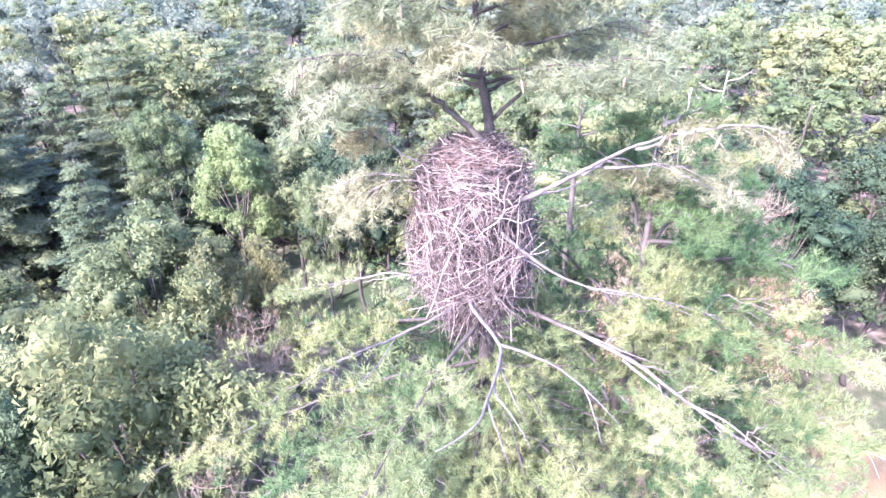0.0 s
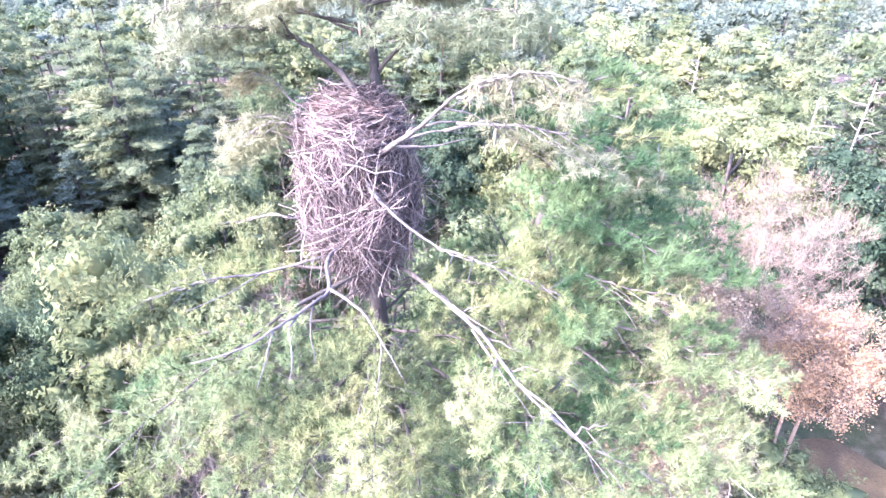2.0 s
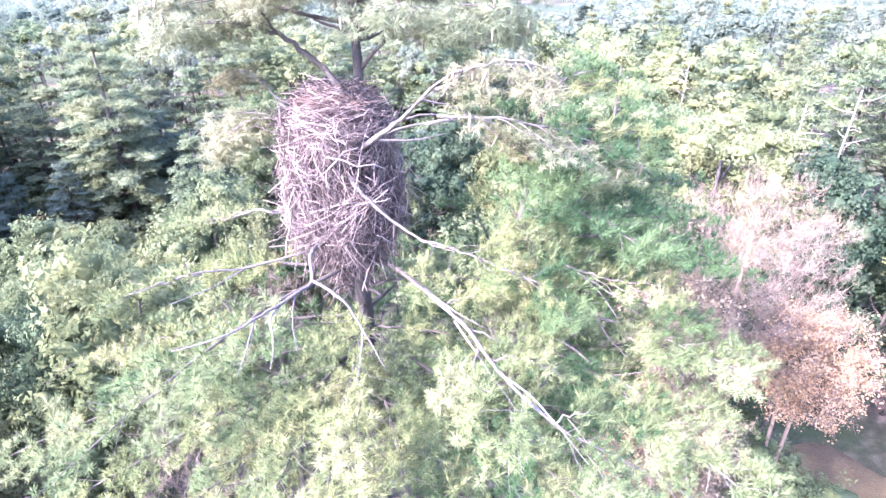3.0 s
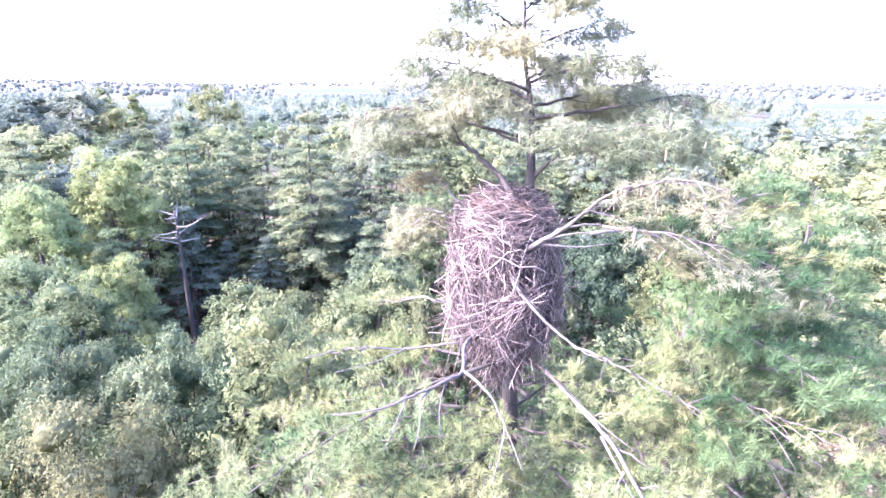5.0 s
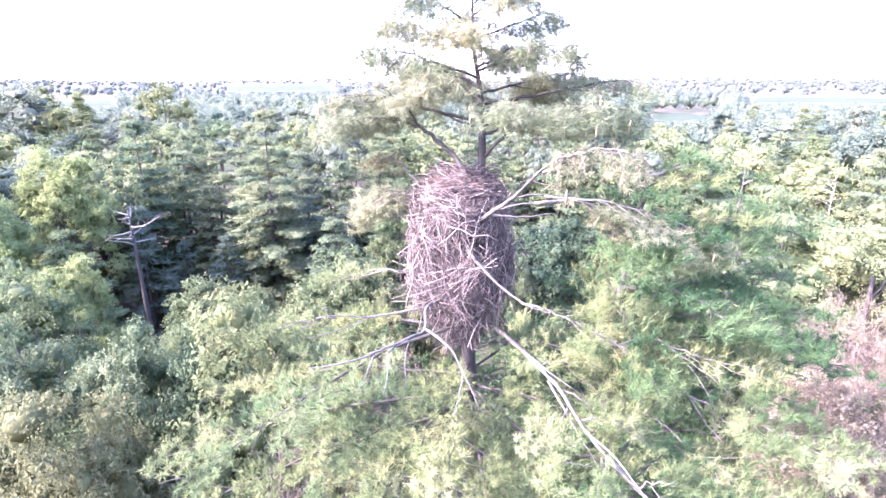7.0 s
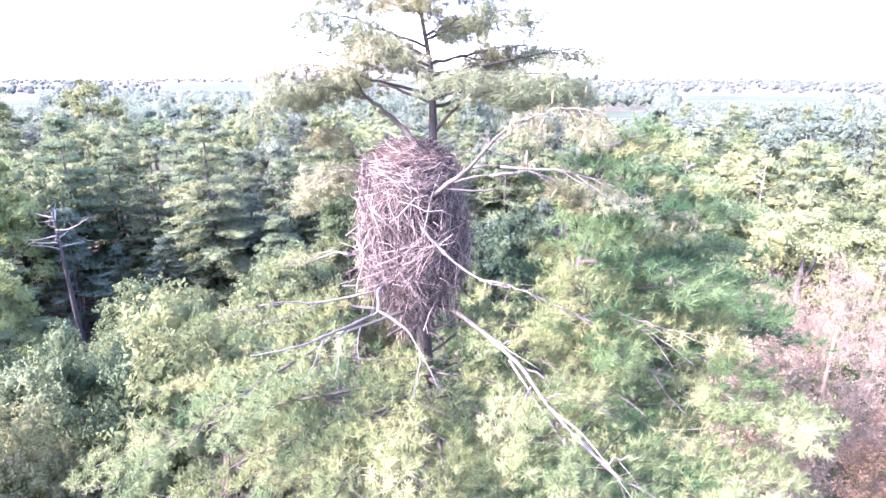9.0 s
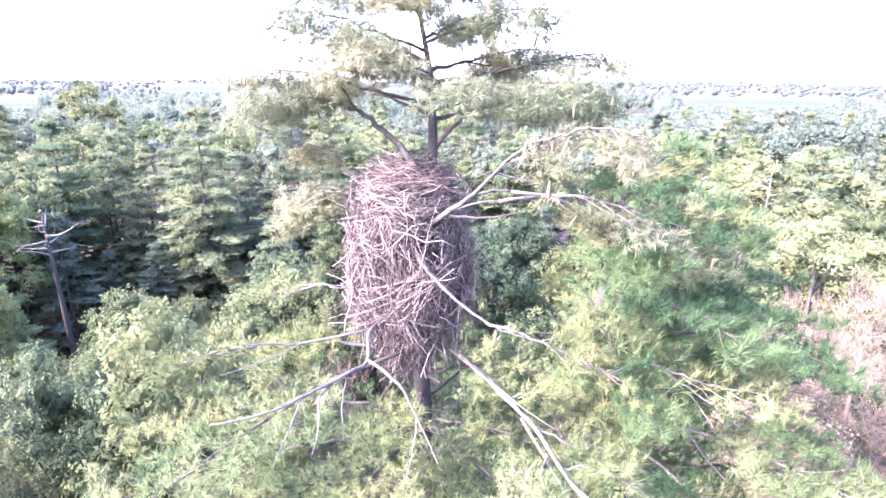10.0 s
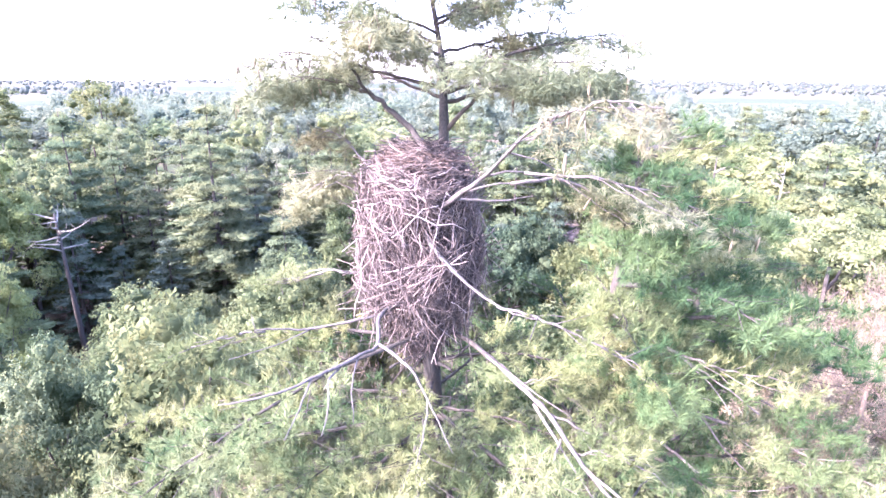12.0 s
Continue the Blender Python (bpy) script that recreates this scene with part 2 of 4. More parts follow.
def needle_pad(rng, shoots, per, length, width, radius, hang=0.0):
    """A branchlet of separate shoots, each ending in a brush of needles, in metres at scale 1; z is its upper side."""
    v, t = [], []
    for k in range(shoots):
        a = 2.4 * k + rng.uniform(-0.5, 0.5)
        r = radius * math.sqrt((k + 0.4) / shoots) * rng.uniform(0.8, 1.15)
        out = np.array([math.cos(a), math.sin(a), 0])
        base = out * r + (0, 0, 0.25 * (radius - r) + rng.uniform(-0.04, 0.04) - hang * r)
        stem = unit(out * (0.3 + 0.6 * r / radius) + (0, 0, 0.8 - 1.2 * hang) + rng.normal(size=3) * 0.15)
        size = rng.uniform(0.75, 1.2)
        u = unit(np.cross(stem, (0.3, 0.5, 0.1)))
        w = np.cross(stem, u)
        n, c = len(v), base + stem * 0.01
        wide = length * size * (0.15 - 0.08 * hang)
        v += [c - stem * 0.06, c + u * wide, c + w * wide, c - u * wide, c - w * wide, c + stem * length * size * 0.4]
        t += [(n, n + 2, n + 1), (n, n + 3, n + 2), (n, n + 4, n + 3), (n, n + 1, n + 4), (n + 5, n + 1, n + 2), (n + 5, n + 2, n + 3), (n + 5, n + 3, n + 4), (n + 5, n + 4, n + 1)]
        for _ in range(per):
            d = unit(stem * 0.55 + unit(rng.normal(size=3)) - (0, 0, 0.7 * hang))
            side = unit(np.cross(d, stem * 0.4 + (0, 0, 1.0) + rng.normal(size=3) * 0.35)) * width
            root = base + stem * rng.uniform(-0.06, 0.03)
            ln = length * size * rng.uniform(0.7, 1.15)
            n = len(v)
            v += [root - side * 0.6, root + d * ln * 0.4 + side, root + d * ln]
            t += [(n, n + 1, n + 2)]
    return np.array(v), np.array(t)


def needle_tuft(rng, count, length, width, spread, stem):
    """A brush of needles round a short twig end, in metres at scale 1."""
    v, t = [], []
    for i in range(count):
        a = rng.uniform(0, 2 * math.pi)
        b = spread * rng.uniform(0.5, 1.0)
        d = np.array([math.sin(b) * math.cos(a), math.sin(b) * math.sin(a), math.cos(b)])
        side = unit(np.cross(d, np.array([0, 0, 1.0]) + rng.normal(size=3) * 0.4)) * width
        root = np.array([0, 0, rng.uniform(-stem, 0.3 * stem)]) + rng.normal(size=3) * stem * 0.16
        ln = length * rng.uniform(0.7, 1.15)
        k = len(v)
        v += [root + d * ln * 0.12 - side, root + d * ln * 0.3 + side, root + d * ln]
        t += [(k, k + 1, k + 2)]
    return np.array(v), np.array(t)


trng = np.random.default_rng(5)
TUFTS = [needle_pad(trng, 3, 64, 0.086, 0.0028, 0.11) for _ in range(10)]
TUFTS_HANGING = [needle_pad(trng, 5, 40, 0.09, 0.0031, 0.14, 0.6) for _ in range(10)]
TUFTS_FAR = [needle_tuft(trng, 8, 0.42, 0.045, 1.5, 0.12) for _ in range(5)]


def leaf_spray(rng, count):
    """A small twig end with a loose rosette of leaves, about 1 across."""
    v, t = [], []
    for k in range(count):
        a = 6.283 * k / count + rng.uniform(-0.4, 0.4)
        d = unit(np.array([math.cos(a), math.sin(a), rng.uniform(-0.45, 0.35)]))
        side = unit(np.cross(d, np.array([0, 0, 1.0]) + rng.normal(size=3) * 0.35)) * rng.uniform(0.13, 0.2)
        root = d * rng.uniform(0.02, 0.16) + (0, 0, rng.uniform(-0.15, 0.15))
        n = len(v)
        v += [root - side * 0.8, root + d * 0.26 + side * 1.1, root + d * rng.uniform(0.4, 0.54) + (0, 0, -0.06)]
        t += [(n, n + 1, n + 2)]
    return np.array(v), np.array(t)


SPRAYS = [leaf_spray(trng, 5) for _ in range(6)]
LEAVES = [(np.array([(0, 0, 0), (0.5 * a, 0.4, b), (0, 1, 0.1), (-0.5 * a, 0.45, -b)]) - np.array([0, 0.5, 0]), np.array([(0, 1, 2, 3)])) for a, b in ((0.8, 0.1), (1.0, 0.0), (0.7, -0.1), (1.1, 0.15))]


# ---------- ground ----------
def make_ground():
    g = Geo()
    rings = np.concatenate([np.linspace(0, 60, 25), np.geomspace(65, 4200, 48)])
    n = 120
    ang = np.linspace(0, 2 * math.pi, n, endpoint=False)
    v = []
    for r in rings:
        for a in ang:
            x, y = r * math.cos(a), r * math.sin(a)
            z = 0.35 * noise.noise((x * 0.08, y * 0.08, 0)) * min(1, r / 10)
            far = max(0.0, min(1.0, (r - 900) / 1800))
            z += far * (16 + 24 * noise.noise((x * 0.0009, y * 0.0009, 3.0)))
            v.append((x, y, z))
    i, j = np.meshgrid(np.arange(len(rings) - 1), np.arange(n), indexing="ij")
    k = (j + 1) % n
    g.add(v, None, np.stack([i * n + j, (i + 1) * n + j, (i + 1) * n + k, i * n + k], -1).reshape(-1, 4))
    return tagged(part("ground", g, GROUND, smooth=True), "dark forest floor of soil, litter and grass", "ground", kind="structure")


ground = make_ground()


def soil_material():
    mat, tree, bsdf = shader("bare_sandy_soil")
    b = noise_node(tree, 0.5, 5.0)
    c = noise_node(tree, 9.0, 5.0)
    col = mixed(tree, 0.35, ramp(tree, b, [(0.35, (0.033, 0.023, 0.005)), (0.5, (0.062, 0.043, 0.010)), (0.66, (0.094, 0.070, 0.018))]), ramp(tree, c, [(0.3, (0.025, 0.024, 0.005)), (0.7, (0.079, 0.057, 0.015))]))
    link(tree, col, bsdf.inputs["Base Color"])
    bsdf.inputs["Roughness"].default_value = 0.95
    bumped(tree, bsdf, c, 0.7, 0.05)
    return mat


def make_clearing():
    """A patch of trodden soil beside the wood, following the ground."""
    g = Geo()
    v = []
    for r in np.linspace(0, 1, 9):
        for a in np.linspace(0, 2 * math.pi, 36, endpoint=False):
            rr = r * (5.2 + 1.4 * noise.noise((math.cos(a) * 1.5, math.sin(a) * 1.5, 4.0)))
            x, y = 19.8 + rr * math.cos(a), 7.4 + rr * math.sin(a)
            v.append((x, y, 0.35 * noise.noise((x * 0.08, y * 0.08, 0)) + (0.12 if r < 1 else -0.1)))
    i, j = np.meshgrid(np.arange(8), np.arange(36), indexing="ij")
    k = (j + 1) % 36
    g.add(v, None, np.stack([i * 36 + j, (i + 1) * 36 + j, (i + 1) * 36 + k, i * 36 + k], -1).reshape(-1, 4))
    return tagged(part("dirt_clearing", g, soil_material(), smooth=True), "bare sandy brown soil in a small forest clearing", "ground", kind="structure")


make_clearing()


# ---------- the nest pine ----------
TRUNK = [(0.15, 0.6, -0.1), (0.12, 0.4, 6), (0.1, 0.15, 12), (0.08, 0.13, 15.98), (0.02, -0.25, 18.43), (0.07, -0.10, 19.42), (0.14, 0.14, 20.77), (0.13, 0.38, 21.31), (0.10, 0.48, 21.81), (0.01, 0.39, 22.25), (-0.03, 0.33, 22.82), (-0.03, 0.28, 23.35)]


def trunk_at(points, z):
    p = np.asarray(points, float)
    return np.array([np.interp(z, p[:, 2], p[:, 0]), np.interp(z, p[:, 2], p[:, 1]), z])


def bough(tree, pts, r0, rng, leaf_from=0.4, wood=BARK, needles=NEEDLE, length=0.27, step=0.12, density=1.0, tuft=1.0, droop=0.0, lift=0.3, r1=0.006, cones=0, gaps=-0.05):
    """One limb with side shoots in a flat, slightly cupped spray, and tufts of needles on the shoots."""
    n = max(8, int(len(pts) * 4))
    line = spline(pts, n)
    line[1:-1] += rng.normal(size=(n - 2, 3)) * 0.012
    total = np.linalg.norm(np.diff(line, axis=0), axis=1).sum()
    wg, pos, axis = Geo(), [], []
    tube(wg, line, r0 + (r1 - r0) * np.linspace(0, 1, n) ** 0.8, 7, 0.06, rng)
    s = leaf_from
    side_sign = 1
    while s < 1.0:
        i = s * (n - 1)
        k = min(int(i), n - 2)
        p = line[k] + (line[k + 1] - line[k]) * (i - k)
        tan = unit(line[k + 1] - line[k])
        side = unit(np.cross(tan, (0, 0, 1.0))) * side_sign
        side_sign = -side_sign
        ln = total * length * (1.15 - 0.8 * max(0, (s - leaf_from) / (1 - leaf_from + 1e-6))) * rng.uniform(0.6, 1.15) + 0.12
        d = unit(tan * rng.uniform(0.5, 1.0) + side * rng.uniform(0.7, 1.1) + np.array([0, 0, rng.uniform(-0.15, 0.3)]) * lift * 2 - np.array([0, 0, droop]))
        m = max(3, int(ln / 0.13))
        q = p + d * np.linspace(0, ln, m)[:, None]
        q[:, 2] += lift * 0.25 * np.linspace(0, 1, m) ** 2 * ln - droop * 0.3 * np.linspace(0, 1, m) ** 2 * ln
        q += rng.normal(size=q.shape) * 0.015
        tube(wg, q, np.linspace(0.007, 0.003, m) * (0.7 + 0.25 * ln), 4)
        for jj in range(1, m):
            if rng.random() > density or noise.noise(Vector(q[jj]) * 2.0) < gaps:
                continue
            pos.append(q[jj])
            axis.append(d * 0.5 + np.array([0, 0, 1.0]) + rng.normal(size=3) * 0.25)
            for _ in range(1 if rng.random() < 0.22 else 0):
                off = unit(d * 0.6 + rng.choice((-1, 1)) * np.cross(d, (0, 0, 1.0)) + rng.normal(size=3) * 0.3) * rng.uniform(0.15, 0.24)
                pos.append(q[jj] + off)
                axis.append(off / 0.3 + np.array([0, 0, 1.0]) + rng.normal(size=3) * 0.2)
        s += step / total * rng.uniform(0.7, 1.3)
    for f in np.linspace(min(1, leaf_from + 0.12), 1, max(4, int(total * (1 - leaf_from) / 0.2))):
        pos.append(line[min(n - 1, int(f * (n - 1)))])
        axis.append(unit(line[-1] - line[-3]) * 0.6 + np.array([0, 0, 0.8]))
    limb = part("bough", wg, wood, tree, smooth=True)
    ng = Geo()
    scatter(ng, TUFTS_HANGING if droop > 0.1 else TUFTS, pos, axis, tuft * rng.uniform(0.75, 1.2, len(pos)), rng)
    part("needles", ng, needles, limb)
    for k in rng.integers(len(pos), size=cones):
        c = part("cone", CONES[rng.integers(4)], None, limb)
        c.matrix_basis = Matrix.Translation(Vector(pos[k] + rng.normal(size=3) * 0.03)) @ pose(0, 0, 0, rng.normal() * 9, rng.normal() * 9, rng.uniform(0, 360))
    return limb


def bare_limb(tree, pts, r0, rng, subs=(), r1=0.008, wood=BARK_PALE):
    """A bare limb with its forks, as one piece of wood."""
    g = Geo()
    n = len(pts) * 4
    line = spline(pts, n)
    line[1:-1] += rng.normal(size=(n - 2, 3)) * 0.004
    tube(g, line, 0.8 * (r0 + (r1 - r0) * np.linspace(0, 1, n)), 8, 0.13, rng)
    for sp, sr in subs:
        m = max(6, len(sp) * 3)
        l2 = spline(sp, m)
        l2[1:] += rng.normal(size=(m - 1, 3)) * 0.004
        tube(g, l2, 0.8 * np.linspace(sr, 0.004, m), 6, 0.05, rng)
    return part("bough", g, wood, tree, "bare weathered grey limb", smooth=True)


def cone_mesh(rng):
    g = Geo()
    tube(g, [(0, 0, 0), (0.003, 0, -0.045), (0.008, 0, -0.10), (0.014, 0, -rng.uniform(0.13, 0.18))], [0.005, 0.013, 0.012, 0.004], 6, 0.12, rng)
    return g.mesh("cone", CONE, True)


CONES = [cone_mesh(np.random.default_rng(k)) for k in range(4)]


def nest_pine():
    rng = np.random.default_rng(11)
    tree = tagged(new("pine_tree"), "tall white pine with bare grey limbs holding a huge stick nest", "tree")
    g = Geo()
    line = spline(TRUNK, 70)
    z = line[:, 2]
    tube(g, line, np.interp(z, [0, 1, 12, 18.4, 20.8, 22, 23.45], [0.34, 0.27, 0.16, 0.1, 0.062, 0.034, 0.007]), 12, 0.035, rng)
    part("trunk", g, BARK, tree, smooth=True)
    # bare limbs round the nest
    bare_limb(tree, [(0.02, -0.26, 20.07), (0.26, -0.65, 20.30), (0.59, -0.97, 20.60), (0.80, -1.28, 20.89), (1.00, -1.65, 21.14), (1.27, -2.00, 21.30)], 0.045, rng,
              [([(0.37, -0.75, 20.39), (0.77, -0.74, 20.50), (1.12, -0.61, 20.43)], 0.02), ([(0.59, -0.97, 20.60), (0.92, -0.93, 20.65), (1.27, -0.69, 20.48)], 0.018),
               ([(0.32, -0.67, 20.31), (0.72, -0.57, 20.28), (1.17, -0.43, 20.31)], 0.025), ([(0.77, -1.24, 20.87), (1.07, -1.17, 20.79), (1.42, -0.98, 20.58)], 0.014)])
    bough(tree, [(0.92, -1.48, 21.01), (1.17, -1.86, 21.23), (1.47, -2.16, 21.35), (1.74, -2.36, 21.31)], 0.018, rng, 0.15, BARK_PALE, needles=NEEDLE_TAN, length=0.35, droop=0.5, cones=8)
    bough(tree, [(0.87, -0.72, 20.49), (1.47, -0.43, 20.47), (2.22, -0.14, 20.07), (3.11, 0.24, 19.71)], 0.022, rng, 0.25, BARK_PALE, needles=NEEDLE_CROWN, length=0.26, droop=0.4, cones=12)
    bough(tree, [(0.97, -0.97, 20.64), (1.68, -0.98, 20.59), (2.55, -0.84, 20.34), (3.23, -0.68, 20.08)], 0.018, rng, 0.25, BARK_PALE, needles=NEEDLE_CROWN, length=0.27, droop=0.4, cones=8, gaps=-0.25)
    bare_limb(tree, [(-0.02, -0.47, 19.88), (0.08, -0.68, 19.77), (0.36, -0.87, 19.53), (0.64, -1.06, 19.36), (0.89, -1.47, 19.39), (1.07, -1.71, 19.44)], 0.03, rng)
    bough(tree, [(0.74, -1.25, 19.37), (1.10, -1.70, 19.44), (1.52, -1.92, 19.33), (1.95, -2.03, 19.14)], 0.018, rng, 0.2, BARK_PALE)
    fork = (-0.42, -1.46, 19.03)
    bare_limb(tree, [(-0.22, -0.24, 19.00), (-0.44, -0.72, 19.08), (-0.47, -1.15, 19.11), fork, (-0.56, -1.75, 19.05), (-0.92, -2.22, 19.05), (-1.13, -2.45, 19.06), (-1.52, -2.55, 19.02)], 0.036, rng,
              [([fork, (-0.10, -1.82, 19.01), (0.12, -2.24, 18.93), (0.34, -2.59, 18.67)], 0.026),
               ([(-0.67, -1.87, 19.04), (-0.75, -2.08, 18.99), (-0.69, -2.39, 18.91), (-0.68, -2.66, 18.84)], 0.016),
               ([(-0.56, -1.69, 19.05), (-0.57, -2.00, 18.93), (-0.51, -2.29, 18.70)], 0.012),
               ([(-0.88, -2.16, 19.05), (-0.91, -2.46, 18.93), (-0.94, -2.76, 18.86)], 0.012),
               ([(0.12, -2.24, 18.93), (0.10, -2.49, 18.76), (0.06, -2.69, 18.63)], 0.011)])
    bare_limb(tree, [(-0.31, -0.25, 18.85), (-0.68, -0.48, 18.87), (-1.32, -0.59, 18.77), (-1.82, -0.82, 18.85), (-2.33, -0.84, 18.74)], 0.026, rng,
              [([(-1.32, -0.59, 18.77), (-1.68, -1.01, 18.73), (-2.02, -1.27, 18.72)], 0.012)])
    bough(tree, [(-1.78, -0.82, 18.83), (-2.32, -0.89, 18.75), (-2.86, -0.95, 18.54)], 0.014, rng, 0.1, BARK_PALE, length=0.3)
    bare_limb(tree, [(-0.51, -0.09, 19.35), (-0.95, -0.27, 19.33), (-1.18, -0.03, 19.29), (-1.46, 0.23, 19.14), (-1.86, 0.58, 18.89)], 0.022, rng,
              [([(-0.93, -0.27, 19.35), (-1.26, -0.27, 19.38), (-1.56, -0.03, 19.24)], 0.012)])
    bough(tree, [(-1.39, 0.22, 19.15), (-1.89, 0.61, 18.92), (-2.49, 1.00, 18.67)], 0.014, rng, 0.1, BARK_PALE, length=0.35)
    bare_limb(tree, [(-0.43, 0.09, 20.31), (-0.83, 0.08, 20.41), (-1.15, 0.28, 20.44), (-1.45, 0.58, 20.32), (-1.58, 0.75, 20.15)], 0.024, rng)
    bough(tree, [(-0.95, 0.12, 20.44), (-1.25, 0.36, 20.42), (-1.48, 0.6, 20.3), (-1.6, 0.75, 20.12)], 0.012, rng, 0.1, BARK_PALE, NEEDLE_CROWN, length=0.32, droop=0.35, gaps=-0.4, step=0.06, tuft=1.2)
    bough(tree, [(-0.6, -0.1, 20.34), (-0.95, -0.02, 20.44), (-1.28, 0.12, 20.34), (-1.5, 0.28, 20.12)], 0.012, rng, 0.3, BARK_PALE, NEEDLE_CROWN, length=0.34, droop=0.35, gaps=-0.4, step=0.07, tuft=1.2)
    bare_limb(tree, [(-0.53, 0.18, 20.46), (-0.86, 0.31, 20.61), (-1.07, 0.53, 20.80), (-1.30, 0.45, 20.92)], 0.02, rng)
    bough(tree, [(-0.97, 0.44, 20.70), (-1.16, 0.52, 20.85), (-1.45, 0.48, 20.92)], 0.01, rng, 0.2, BARK_PALE, needles=NEEDLE_TAN, length=0.32, droop=0.5, density=0.9, gaps=-0.3)
    # limb root in darker bark than the rest, painting in its shade
    bare_limb(tree, [(0.06, 0.0, 18.55), (0.42, -0.45, 18.62), (0.84, -1.16, 18.62)], 0.034, rng, wood=BARK, r1=0.036)
    bare_limb(tree, [(0.8, -1.1, 18.63), (0.95, -1.34, 18.58), (1.2, -1.72, 18.5), (1.46, -2.3, 18.34), (1.67, -2.52, 18.18), (2.1, -2.73, 17.86), (2.6, -2.95, 17.66)], 0.036, rng,
              [([(0.66, -1.0, 18.68), (1.1, -1.5, 18.58), (1.45, -1.75, 18.45)], 0.02), ([(1.1, -1.6, 18.5), (1.36, -2.2, 18.3), (1.6, -2.6, 18.1)], 0.022),
               ([(1.46, -2.3, 18.34), (1.75, -2.6, 18.22), (2.0, -2.85, 18.0), (2.2, -3.1, 17.8)], 0.018)])
    bough(tree, [(1.67, -2.52, 18.18), (2.1, -2.73, 17.86), (2.6, -2.95, 17.66), (3.3, -3.2, 17.3)], 0.018, rng, 0.25, BARK_PALE, length=0.26)
    bough(tree, [(1.2, -1.72, 18.5), (1.7, -1.9, 18.35), (2.2, -2.0, 18.1)], 0.014, rng, 0.3, BARK_PALE, length=0.3)
    for a, b in (((0.95, -1.35, 18.57), (1.5, -1.25, 18.5)), ((1.4, -2.15, 18.37), (1.95, -2.3, 18.35)), ((1.3, -2.0, 18.4), (1.05, -2.6, 18.2)), ((1.7, -2.5, 18.15), (1.5, -3.1, 17.95)), ((2.0, -2.68, 17.95), (2.5, -2.55, 17.9))):
        a, b = np.array(a), np.array(b)
        bough(tree, [a, (a + b) / 2 + (0, 0, 0.06), b], 0.012, rng, 0.25, BARK_PALE, length=0.4, step=0.12, tuft=1.15)
    # the leader's crown
    bough(tree, [(-0.03, -0.20, 20.75), (-0.17, -0.07, 20.92), (-0.42, -0.02, 21.16), (-0.65, -0.09, 21.35), (-1.08, -0.06, 21.48), (-1.64, -0.07, 21.48), (-2.02, -0.05, 21.34)], 0.045, rng, 0.45, BARK, NEEDLE_CROWN, length=0.22, droop=0.15, cones=14, gaps=-0.3, step=0.09, tuft=1.3)
    bough(tree, [(-0.65, -0.09, 21.35), (-0.88, -0.38, 21.72), (-1.15, -0.53, 21.90)], 0.02, rng, 0.2, BARK, NEEDLE_CROWN, length=0.35, droop=0.2)
    bough(tree, [(0.17, 0.21, 20.93), (0.35, 0.12, 21.15), (0.59, 0.03, 21.38), (1.04, 0.05, 21.47), (1.64, 0.27, 21.51)], 0.03, rng, 0.35, BARK, NEEDLE_CROWN, length=0.3, droop=0.2, cones=10, gaps=-0.3, step=0.09, tuft=1.3)
    for zz, az, ln, up in ((21.25, 20, 2.0, 0.3), (21.3, 150, 1.6, 0.45), (21.35, -35, 1.7, 0.35), (21.4, 185, 1.8, 0.4), (21.45, -70, 1.3, 0.35), (21.5, 60, 1.9, 0.3), (21.6, 105, 1.7, 0.3), (21.65, -10, 1.9, 0.3),
                           (21.75, 240, 1.4, 0.4), (21.8, 30, 1.7, 0.35), (21.9, 135, 1.6, 0.4), (22.0, 205, 1.6, 0.5), (22.1, -30, 1.4, 0.45), (22.15, 60, 1.4, 0.5), (22.3, -95, 1.0, 0.6), (22.4, 165, 1.4, 0.55),
                           (22.5, 10, 1.2, 0.6), (22.6, 100, 1.0, 0.7), (22.7, 225, 1.0, 0.6), (22.8, -40, 0.9, 0.7), (22.95, 50, 0.8, 0.8), (23.05, 150, 0.7, 0.9), (23.2, -70, 0.5, 1.0), (23.3, 80, 0.45, 1.2), (23.4, 200, 0.35, 1.4)):
        p = trunk_at(TRUNK, zz)
        ln *= 1.14 if zz < 21.7 else 1.0
        d = np.array([math.cos(radians(az)), math.sin(radians(az)), 0])
        bough(tree, [p, p + d * ln * 0.4 + (0, 0, up * 0.25 * ln), p + d * ln * 0.75 + (0, 0, up * 0.45 * ln), p + d * ln + (0, 0, up * 0.45 * ln)], 0.012 + 0.007 * ln, rng, 0.5 if zz < 21.7 else 0.3, BARK, NEEDLE_CROWN, length=0.33, step=0.11 if zz < 21.7 else 0.09, tuft=1.15 if zz < 21.7 else 1.3, droop=0.36, density=1.35, cones=int(4 * ln), gaps=-0.35)
    # the wide skirt of living boughs below the nest
    for i in range(31):
        zz = 18.2 - 5.4 * (i / 30) ** 1.1
        az = i * 137.5 + rng.uniform(-14, 14)
        ln = rng.uniform(2.8, 4.6) + 0.035 * i
        ln *= 0.72 if math.cos(radians(az)) > 0.5 else 0.86 if math.cos(radians(az)) < -0.5 else 1.0
        p = trunk_at(TRUNK, zz)
        d = np.array([math.cos(radians(az)), math.sin(radians(az)), 0])
        sag = rng.uniform(-0.14, 0.1)
        near = i < 22
